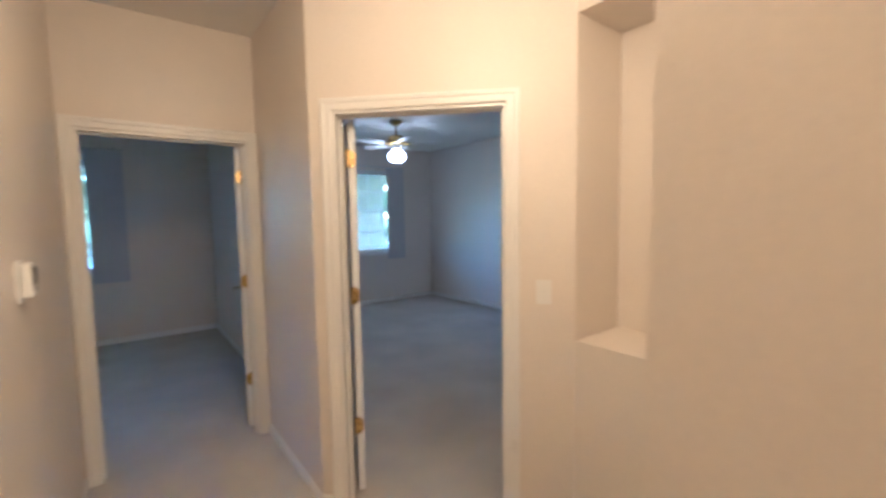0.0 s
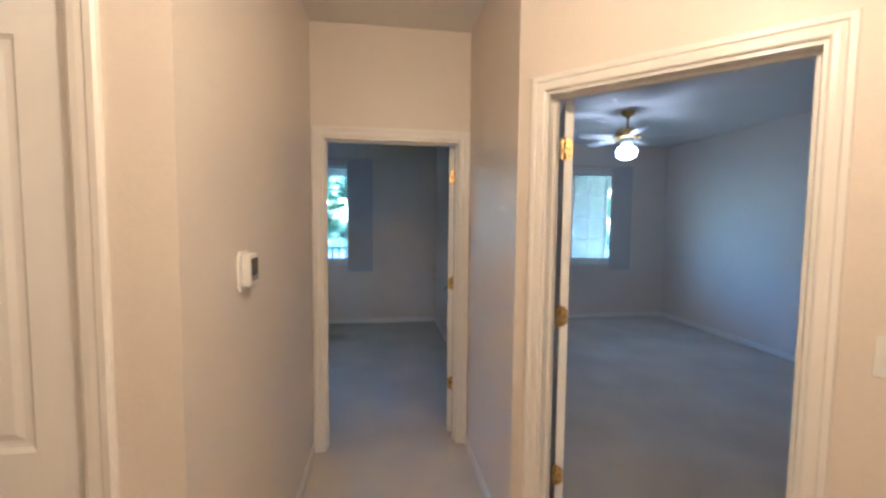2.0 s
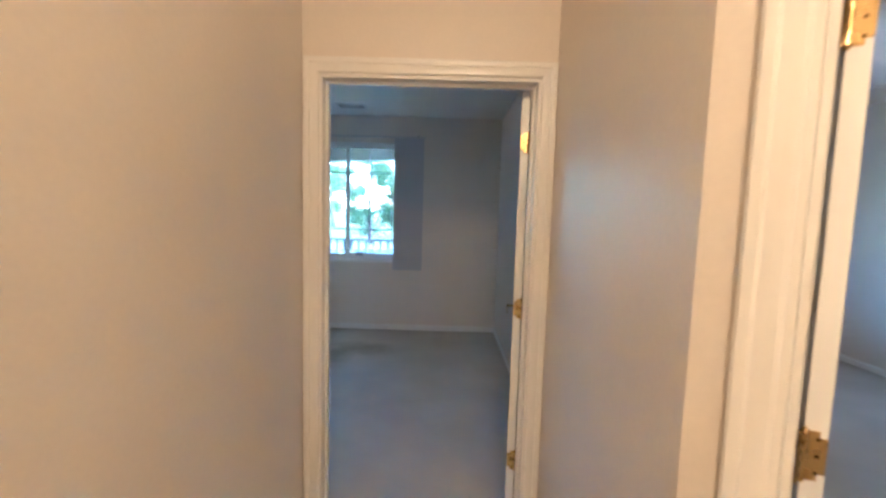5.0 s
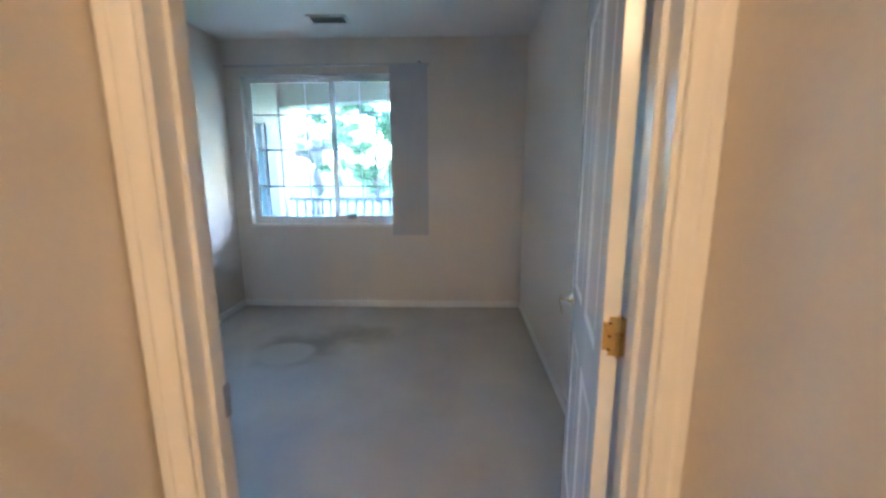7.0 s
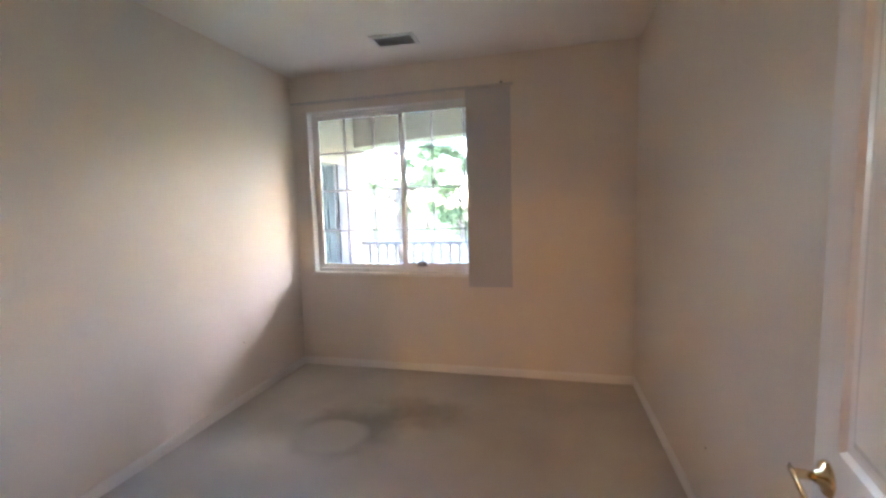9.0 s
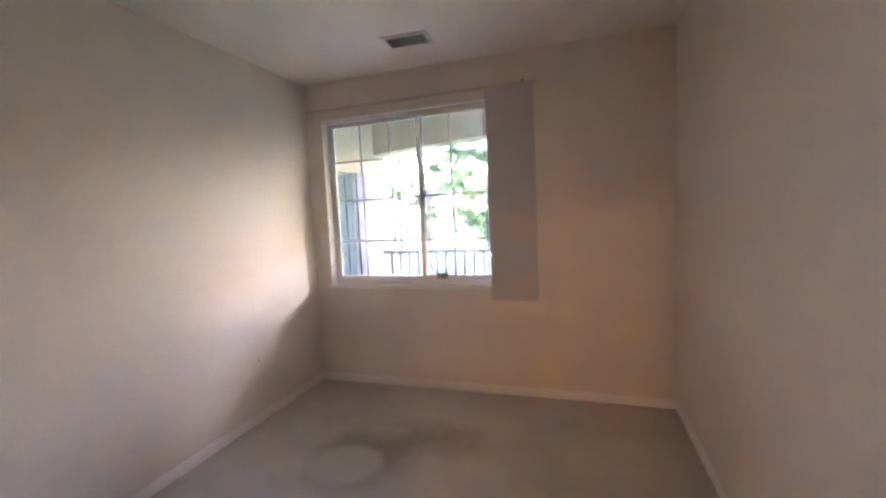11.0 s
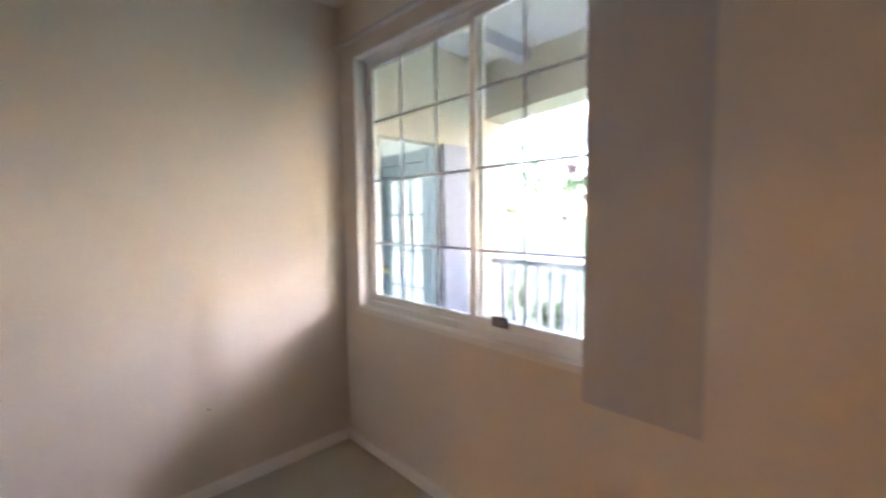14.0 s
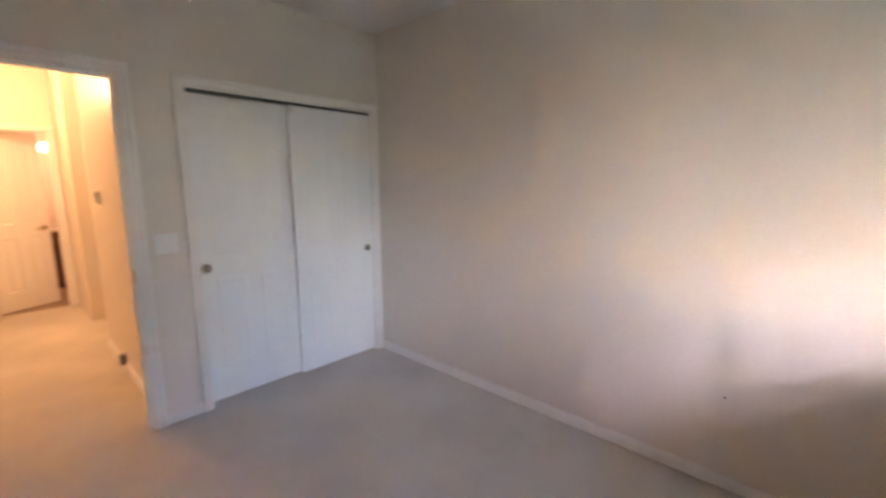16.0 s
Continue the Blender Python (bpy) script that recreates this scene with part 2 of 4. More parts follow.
def wall(name, p0, p1, thick, z0, z1, label, holes=(), mat=None):
    """A wall whose seen face runs from p0 to p1; its thickness lies to the left of that way. Holes: (from, to, bottom, top)."""
    bm = bmesh.new()
    d = Vector((p1[0] - p0[0], p1[1] - p0[1], 0))
    length = d.length
    d.normalize()
    n = Vector((-d.y, d.x, 0))
    us = sorted({0.0, length, *(h[0] for h in holes), *(h[1] for h in holes)})
    zs = sorted({z0, z1, *(h[2] for h in holes), *(h[3] for h in holes)})

    def solid(i, k):
        if not (0 <= i < len(us) - 1 and 0 <= k < len(zs) - 1):
            return False
        u, z = (us[i] + us[i + 1]) / 2, (zs[k] + zs[k + 1]) / 2
        return not any(h[0] < u < h[1] and h[2] < z < h[3] for h in holes)

    made = {}

    def vert(i, k, s):
        if (i, k, s) not in made:
            made[i, k, s] = bm.verts.new(Vector((p0[0], p0[1], zs[k])) + d * us[i] + n * (thick * s))
        return made[i, k, s]

    for i in range(len(us) - 1):
        for k in range(len(zs) - 1):
            if not solid(i, k):
                continue
            for s in (0, 1):
                bm.faces.new([vert(i, k, s), vert(i + 1, k, s), vert(i + 1, k + 1, s), vert(i, k + 1, s)])
            for (di, dk, a, b) in ((-1, 0, (i, k), (i, k + 1)), (1, 0, (i + 1, k), (i + 1, k + 1)), (0, -1, (i, k), (i + 1, k)), (0, 1, (i, k + 1), (i + 1, k + 1))):
                if not solid(i + di, k + dk):
                    bm.faces.new([vert(*a, 0), vert(*b, 0), vert(*b, 1), vert(*a, 1)])
    return structure(name, bm, mat or WALL, label, "wall")


CASING = ((0.0, 0.0), (0.0, 0.009), (0.006, 0.0125), (0.020, 0.0135), (0.034, 0.0125), (0.039, 0.0175), (0.054, 0.0185), (0.060, 0.014), (0.060, 0.0))


def casing(bm, w, h, m, width=0.06):
    """Mitred moulding round three sides of an opening w wide and h high, standing on z = 0, proud along -y."""
    k = width / 0.06
    rows = []
    for u, v in CASING:
        u *= k
        rows.append([(-u, -v, 0), (-u, -v, h + u), (w + u, -v, h + u), (w + u, -v, 0)])
    vs = [[bm.verts.new(m @ Vector(p)) for p in r] for r in rows]
    for a, b in zip(vs, vs[1:]):
        for i in range(3):
            bm.faces.new((a[i], a[i + 1], b[i + 1], b[i]))
    for i in (0, 3):
        bm.faces.new([r[i] for r in vs])


def leaf_mesh(bm, w, h, t, panels, deep=1.0):
    """A moulded door leaf from x = 0 to w, z = 0 to h, y = 0 to t, with raised panels (x0, x1, z0, z1) on both faces."""
    xs = sorted({0.0, w, *(p[0] for p in panels), *(p[1] for p in panels)})
    zs = sorted({0.0, h, *(p[2] for p in panels), *(p[3] for p in panels)})
    steps = ((0.0, 0.0), (0.010, 0.007), (0.018, 0.008), (0.026, 0.008), (0.042, 0.003))
    for side in (0, 1):
        def at(x, z, d):
            d *= deep
            return bm.verts.new((x, d if side == 0 else t - d, z))
        for x0, x1 in zip(xs, xs[1:]):
            for z0, z1 in zip(zs, zs[1:]):
                c = ((x0 + x1) / 2, (z0 + z1) / 2)
                if any(p[0] < c[0] < p[1] and p[2] < c[1] < p[3] for p in panels):
                    rings = [[at(x0 + i, z0 + i, d), at(x1 - i, z0 + i, d), at(x1 - i, z1 - i, d), at(x0 + i, z1 - i, d)] for i, d in steps]
                    for a, b in zip(rings, rings[1:]):
                        for k in range(4):
                            bm.faces.new((a[k], a[(k + 1) % 4], b[(k + 1) % 4], b[k]))
                    bm.faces.new(rings[-1])
                else:
                    bm.faces.new([at(x0, z0, 0), at(x1, z0, 0), at(x1, z1, 0), at(x0, z1, 0)])
    c = [(0, 0), (w, 0), (w, h), (0, h)]
    for (xa, za), (xb, zb) in zip(c, c[1:] + c[:1]):
        bm.faces.new([bm.verts.new(p) for p in ((xa, 0, za), (xb, 0, zb), (xb, t, zb), (xa, t, za))])
    bmesh.ops.remove_doubles(bm, verts=bm.verts, dist=1e-5)


def four_panels(w, h):
    s, mid, lock = 0.098, 0.09, 0.90
    a, b = s, (w - mid) / 2
    c, d = (w + mid) / 2, w - s
    return [(a, b, 0.21, lock - 0.07), (c, d, 0.21, lock - 0.07), (a, b, lock + 0.09, h - 0.13), (c, d, lock + 0.09, h - 0.13)]


def hinge(parent, m, hand=1, label="brass butt hinge with dark screws"):
    """Hinge with its knuckle on z; one leaf along +x on the door's edge, one on the jamb."""
    bm = bmesh.new()
    lathe(bm, ((0.0055, -0.045), (0.0062, -0.044), (0.0062, 0.044), (0.0055, 0.045)), seg=12)
    for s in (-1, 1):
        lathe(bm, ((0.004, 0.045 * s), (0.0048, 0.047 * s), (0.002, 0.050 * s)), seg=10)
    h = part("hinge", bm, BRASS, parent, label)
    h.matrix_local = m
    for nm, plate in (("hinge_leaf", (0.003, 0.034, -0.0012, 0.0012)), ("jamb_leaf", (-0.0165, -0.0145, 0.003 * hand, 0.036 * hand))):
        bm = bmesh.new()
        x0, x1, y0, y1 = plate
        box(bm, x0, x1, min(y0, y1), max(y0, y1), -0.044, 0.044)
        thin = 0 if x1 - x0 < 0.01 else 1
        far = max((y0, y1), key=abs) if thin == 0 else x1
        es = [e for e in bm.edges if abs(e.verts[0].co[thin] - e.verts[1].co[thin]) > 0.001 and all(abs(v.co[1 - thin] - far) < 0.001 for v in e.verts)]
        bmesh.ops.bevel(bm, geom=es, offset=0.012, segments=4, affect="EDGES")
        part(nm, bm, BRASS, h)
    bm = bmesh.new()
    box(bm, -0.0150, 0.0, -0.0010, 0.0010, -0.043, 0.043)
    part("hinge_web", bm, BRASS, h)
    for z in (-0.03, 0.0, 0.03):
        for sy in (-1, 1):
            bm = bmesh.new()
            lathe(bm, ((0.0035, 0.0), (0.0030, 0.0012), (0.0012, 0.0008)), pose(0.02, 0.0012 * sy, z, -90 * sy), seg=8)
            part("screw", bm, SCREW, h)
    return h


def lever(parent, m, flip=1):
    """Polished lever handle: round rose, neck along -y, slim curved lever along x."""
    bm = bmesh.new()
    lathe(bm, ((0.031, 0), (0.031, 0.003), (0.027, 0.008), (0.014, 0.011), (0.011, 0.018)), pose(0, 0, 0, 90))
    rose = part("door_handle", bm, POLISHED, parent, "polished brass lever handle", True)
    rose.matrix_local = m
    bm = bmesh.new()
    tube(bm, [(0, -0.010, 0), (0, -0.044, 0), (0.003 * flip, -0.050, 0.001)], [0.0085, 0.0085, 0.0065], 12)
    part("neck", bm, POLISHED, rose, "", True)
    bm = bmesh.new()
    way = ((-0.012, -0.049, 0.002), (0.02, -0.054, 0.005), (0.05, -0.057, 0.005), (0.078, -0.054, 0.0), (0.098, -0.048, -0.008), (0.108, -0.042, -0.016))
    tube(bm, [(x * flip, y, z) for x, y, z in way], [0.006, 0.0068, 0.0062, 0.006, 0.0055, 0.003], 10)
    bmesh.ops.scale(bm, vec=(1, 0.55, 1.35), space=Matrix.Translation((0, 0.052, 0)), verts=bm.verts)
    part("lever", bm, POLISHED, rose, "", True)


def jambs(parent, w, h, depth, m):
    bm = bmesh.new()
    t = 0.018
    box(bm, 0, t, 0, depth, 0, h, m)
    box(bm, w - t, w, 0, depth, 0, h, m)
    box(bm, t, w - t, 0, depth, h - t, h, m)
    s = depth * 0.45
    box(bm, t, t + 0.011, s, s + 0.03, 0, h - t, m)
    box(bm, w - t - 0.011, w - t, s, s + 0.03, 0, h - t, m)
    box(bm, t + 0.011, w - t - 0.011, s, s + 0.03, h - t - 0.011, h - t, m)
    return part("door_jamb", bm, TRIM, parent)


def doorway(name, m, w, depth, label, sides=(True, True), h=2.045):
    """Frame and mouldings for an opening; m puts x along the wall, y through it."""
    d = empty(name, m, label, "door", kind="structure")
    jambs(d, w, h, depth, Matrix())
    if sides[0]:
        bm = bmesh.new()
        casing(bm, w - 0.012, h - 0.006, pose(0.006, -0.0005, 0.002))
        part("casing", bm, TRIM, d)
    if sides[1]:
        bm = bmesh.new()
        casing(bm, w - 0.012, h - 0.006, pose(w - 0.006, depth + 0.0005, 0.002, 0, 0, 180))
        part("casing", bm, TRIM, d)
    return d


def swing(parent, w, m, mat=None, handle_side=1, h=2.02):
    """A four-panel leaf hung at x = 0 in the frame m of its parent, with hinges and lever handles."""
    bm = bmesh.new()
    leaf_mesh(bm, w, h, 0.035, four_panels(w, h))
    lf = part("door_leaf", bm, mat or DOOR, parent, "white four-panel moulded door leaf")
    lf.matrix_local = m @ pose(0, 0, 0.012)
    lever(lf, pose(w - 0.065, 0.0, 0.925), -1)
    lever(lf, pose(w - 0.065, 0.035, 0.925, 0, 0, 180), 1)
    return lf


def baseboard(name, p0, p1, label="white painted wooden baseboard along the carpet"):
    """A moulded skirting on the seen face from p0 to p1, proud to the right of that way."""
    bm = bmesh.new()
    d = Vector((p1[0] - p0[0], p1[1] - p0[1], 0))
    L = d.length
    d.normalize()
    n = Vector((d.y, -d.x, 0))
    prof = ((0.0, 0.004), (0.012, 0.004), (0.012, 0.045), (0.009, 0.056), (0.010, 0.060), (0.005, 0.068), (0.0, 0.070))
    ends = [[bm.verts.new(Vector((p0[0], p0[1], 0)) + d * u + n * (v + 0.0005) + Vector((0, 0, z))) for v, z in prof] for u in (0.0, L)]
    for i in range(len(prof) - 1):
        bm.faces.new((ends[0][i], ends[1][i], ends[1][i + 1], ends[0][i + 1]))
    bm.faces.new(ends[0])
    bm.faces.new(ends[1])
    return structure(name, bm, TRIM, label, "baseboard")


# ---- structure ----
HC, RC = 2.73, 2.633          # ceilings of hall and bedroom
XL, XR, YF, YW = -1.667, 1.236, 0.115, 3.470
DIR = Vector((0.700, -0.714, 0))     # the slanted wall
C1, C2 = Vector((1.012, -1.003, 0)), Vector((1.905, -1.914, 0))

bm = bmesh.new()
box(bm, -1.9, 5.1, -3.70, 3.5, -0.12, 0.0)
structure("floor", bm, CARPET, "worn grey-beige carpet with a pale cleaned spot and dark stains", "carpet")

# hall and vestibule
wall("wall_hall_left", (0, -1.735), (0, 0), 0.115, 0, HC, "cream textured hall wall with a thermostat")
wall("wall_hall_right", (1.012, 0), (C1.x, C1.y), 0.105, 0, HC, "cream textured hall wall with a satin sheen")
L = (C2 - C1).length
wall("wall_slanted", C1.xy, C2.xy, 0.115, 0, HC, "cream slanted wall with a doorway", [(0.117, 0.969, 0, 2.045)])
wall("wall_left_door", (-1.3, -1.735), (-0.115, -1.735), 0.115, 0, HC, "cream wall with a closed door", [(0.276, 1.106, 0, 2.045)])
wall("wall_vestibule_west", (-1.3, -2.75), (-1.3, -1.625), 0.115, 0, HC, "plain cream wall")
wall("wall_vestibule_south_west", (0.0, -2.75), (-1.415, -2.75), 0.115, 0, HC, "plain cream wall")
wall("wall_passage_left", (0, -3.66), (0, -2.865), 0.115, 0, HC, "plain cream wall")
wall("wall_passage_right", (0.786, -2.805), (0.786, -3.66), 0.115, 0, HC, "plain cream wall ending in a corner")
wall("wall_vestibule_south_east", (2.4, -2.805), (0.901, -2.805), 0.115, 0, HC, "plain cream wall")
wall("wall_niche", (1.905, -1.914), (1.905, -2.805), 0.362, 0, HC, "cream wall with a deep display niche", [(0.0, 0.82, 0.934, 2.41)])
wall("wall_niche_back", (2.267, -1.79), (2.267, -2.805), 0.115, 0, HC, "cream back of the niche")
wall("wall_niche_side", (1.905, -1.914), (2.267, -1.914), 0.115, 0.934, 2.41, "cream side of the niche")
wall("wall_passage_end", (0.901, -3.66), (-0.115, -3.66), 0.115, 0, HC, "cream end wall with a bathroom door", [(0.211, 0.841, 0, 2.045)])
bm = bmesh.new()
box(bm, -1.42, 2.4, -3.8, 0.0, HC, HC + 0.12)
structure("ceiling_hall", bm, CEIL, "off-white textured hall ceiling", "ceiling")

# bedroom; the wall between hall and bedroom carries door and closet
wall("wall_bedroom_south", (XR + 0.115, 0.0), (XL - 0.115, 0.0), -0.115, 0, HC, "cream wall with a doorway and a closet", [(XR + 0.115 - 0.957, XR + 0.115 - 0.062, 0, 2.045), (XR + 0.115 + 0.245, XR + 0.115 + 1.612, 0, 2.035)])
wall("wall_bedroom_west", (XL, YF), (XL, YW + 0.17), 0.115, 0, RC + 0.08, "cream bedroom wall washed by window light")
wall("wall_bedroom_east", (XR, YW), (XR, YF), 0.115, 0, RC + 0.08, "cream bedroom wall")
W0, W1, WZ0, WZ1 = -1.522, 0.235, 0.873, 2.328
SHIFT = 4.04
XE = 4.97
wall("wall_window", (XL, YW), (XE, YW), 0.17, 0, HC, "cream outer wall with two windows",
     [(W0 + 0.006 - XL, W1 - XL, WZ0, WZ1 - 0.008), (W0 + 0.006 + SHIFT - XL, W1 + SHIFT - XL, WZ0, WZ1 - 0.008)])
bm = bmesh.new()
box(bm, XL, XR, YF, YW, RC, RC + 0.12)
structure("ceiling_bedroom", bm, CEIL, "off-white textured bedroom ceiling", "ceiling")
# closet behind the sliding doors
wall("wall_closet_back", (XL - 0.115, -0.62), (-0.115, -0.62), -0.1, 0, HC, "plain closet wall")
wall("wall_closet_end", (XL, -0.62), (XL, 0.0), 0.115, 0, HC, "plain closet wall")
# far bedroom
wall("wall_far_room_west", (XR + 0.115, YW), (XR + 0.115, 0.0), -0.004, 0, HC, "cream wall")
wall("wall_far_room_east", (XE, YW + 0.17), (XE, -2.4), 0.115, 0, HC, "cream wall washed by window light")
wall("wall_far_room_south", (XE + 0.115, -2.4), (2.365, -2.4), 0.115, 0, HC, "plain cream wall")
bm = bmesh.new()
box(bm, XR + 0.115, XE, 0.0, YW, HC, HC + 0.12)
box(bm, 2.4, XE, -2.5, 0.0, HC, HC + 0.12)
structure("ceiling_far_room", bm, CEIL, "off-white textured ceiling with a fan", "ceiling")
# bathroom beyond the passage
wall("wall_bath_west", (-0.45, -6.0), (-0.45, -3.775), 0.1, 0, HC, "warm-lit bathroom wall")
wall("wall_bath_east", (1.5, -3.775), (1.5, -6.0), 0.1, 0, HC, "warm-lit bathroom wall")
wall("wall_bath_south", (1.6, -6.0), (-0.55, -6.0), 0.1, 0, HC, "warm-lit bathroom wall")
wall("wall_bath_north", (-0.45, -3.775), (-0.115, -3.775), 0.1, 0, HC, "plain wall")
wall("wall_bath_north_east", (0.901, -3.775), (1.5, -3.775), 0.1, 0, HC, "plain wall")
bm = bmesh.new()
box(bm, -0.55, 1.6, -6.1, -3.70, -0.12, -0.002)
structure("floor_bathroom", bm, TILE, "brown vinyl bathroom floor", "floor")
bm = bmesh.new()
box(bm, -0.55, 1.6, -6.1, -3.8, HC, HC + 0.12)
structure("ceiling_bathroom", bm, CEIL, "plain bathroom ceiling", "ceiling")

# skirtings
B = "baseboard"
baseboard(B, (0, -1.735), (0, -0.02))
baseboard(B, (1.012, -0.02), (C1.x, C1.y))
baseboard(B, (C1 + DIR * 0.0).xy, (C1 + DIR * 0.063).xy)
baseboard(B, (C1 + DIR * 1.023).xy, (C1 + DIR * L).xy)
baseboard(B, (1.905, -1.92), (1.905, -2.80))
baseboard(B, (-0.136, -1.735), (0, -1.735))
baseboard(B, (XL, YF), (XL, YW))
baseboard(B, (XL, YW), (XR, YW))
baseboard(B, (XR, YW), (XR, YF))
baseboard(B, (XR, YF), (1.0, YF))
baseboard(B, (0.04, YF), (-0.232, YF))
baseboard(B, (XR + 0.12, YW), (XE, YW))
baseboard(B, (XE, YW), (XE, -2.3))
baseboard(B, (0.786, -2.805), (0.786, -3.66))

# ---- doors ----
# bedroom door, hung on the bedroom side and swung open past square
door_1 = doorway("door_1", pose(0.062, 0, 0), 0.895, 0.115, "open white four-panel bedroom door with brass hinges")
LA = pose(0.934, 0.133, 0.0, 0, 0, 90 - OPEN_A)
leaf = swing(door_1, 0.775, pose(-0.062, 0, 0) @ LA @ pose(0.006, -0.012 + 0.012, 0))
for z in (0.368, 1.082, 1.814):
    hinge(door_1, pose(-0.062, 0, z) @ LA @ pose(0, 0, 0, 0, 0, 90) @ pose(0.0, -0.0045, 0))
bm = bmesh.new()
box(bm, 0.0183, 0.0225, 0.062, 0.118, 0.900, 0.975, None, 0.001)
part("strike_plate", bm, NICKEL, door_1, "satin metal strike plate on the jamb")

# far room door in the slanted wall
ang = math.degrees(math.atan2(DIR.y, DIR.x))
MB = pose(C1.x, C1.y, 0, 0, 0, ang)
door_2 = doorway("door_2", MB @ pose(0.117, 0, 0), 0.852, 0.115, "open white door in the slanted wall with brass hinges")
LB = pose(0.036, 0.131, 0.0, 0, 0, OPEN_B)
leaf = swing(door_2, 0.812, LB @ pose(0.006, -0.035, 0))
for z in (0.385, 1.107, 1.829):
    hinge(door_2, pose(0, 0, z) @ LB @ pose(0, 0, 0, 0, 0, -90) @ pose(0.0, 0.0045, 0), -1)

# closed door of the vestibule
door_3 = doorway("door_3", pose(-1.024, -1.735, 0), 0.83, 0.115, "closed cream-white panel door beside the hall corner", (True, False))
bm = bmesh.new()
leaf_mesh(bm, 0.79, 2.02, 0.035, four_panels(0.79, 2.02))
lf = part("door_leaf", bm, DOOR, door_3)
lf.matrix_local = pose(0.020, 0.016, 0.006)
lever(lf, pose(0.065, 0.0, 0.925), 1)

# bathroom door, ajar
door_4 = doorway("door_4", pose(0.690, -3.66, 0, 0, 0, 180), 0.630, 0.115, "white bathroom door standing ajar", (True, False))
leaf = swing(door_4, 0.592, pose(0.020, 0.118, 0, 0, 0, OPEN_D) @ pose(0, -0.035, 0))

# ---- closet ----
closet = empty("closet_door", pose(-0.245, YF, 0.035, 0, 0, 180), "white bypass sliding closet doors in a white frame", "closet door")
w = 1.367
bm = bmesh.new()
box(bm, 0, 0.015, 0, 0.115, -0.035, 2.0)
box(bm, w - 0.015, w, 0, 0.115, -0.035, 2.0)
box(bm, 0.015, w - 0.015, 0, 0.115, 1.985, 2.0)
part("door_jamb", bm, TRIM, closet)
bm = bmesh.new()
casing(bm, w - 0.01, 2.028, pose(0.005, -0.0005, -0.033), 0.055)
part("casing", bm, TRIM, closet)
# the track's dark colour stands in for shade in the gap above the doors
bm = bmesh.new()
box(bm, 0.016, w - 0.016, 0.020, 0.098, 1.966, 1.984)
part("track", bm, TRACK, closet, "metal sliding track, darkened for the shaded gap")
for x0, y0, px, lab in ((0.017, 0.060, 0.045, "rear sliding door panel"), (0.660, 0.022, 0.642, "front sliding door panel")):
    wd = 0.690
    bm = bmesh.new()
    leaf_mesh(bm, wd, 1.997, 0.03, four_panels(wd, 1.997), 0.32)
    dl = part("sliding_panel", bm, CLOSET, closet, lab)
    dl.matrix_local = pose(x0, y0, -0.021)
    bm = bmesh.new()
    lathe(bm, ((0.027, 0.0), (0.028, 0.0025), (0.024, 0.004), (0.021, 0.001), (0.020, 0.0005), (0.002, 0.0003)), pose(px, -0.0002, 0.905, 90), 20)
    part("finger_pull", bm, PULL, dl, "round dull bronze finger pull", True)
bm = bmesh.new()
box(bm, 0.662, 0.690, 0.012, 0.0215, 1.915, 1.953, None, 0.003)
part("guide_bracket", bm, VENT, closet, "small white roller bracket")


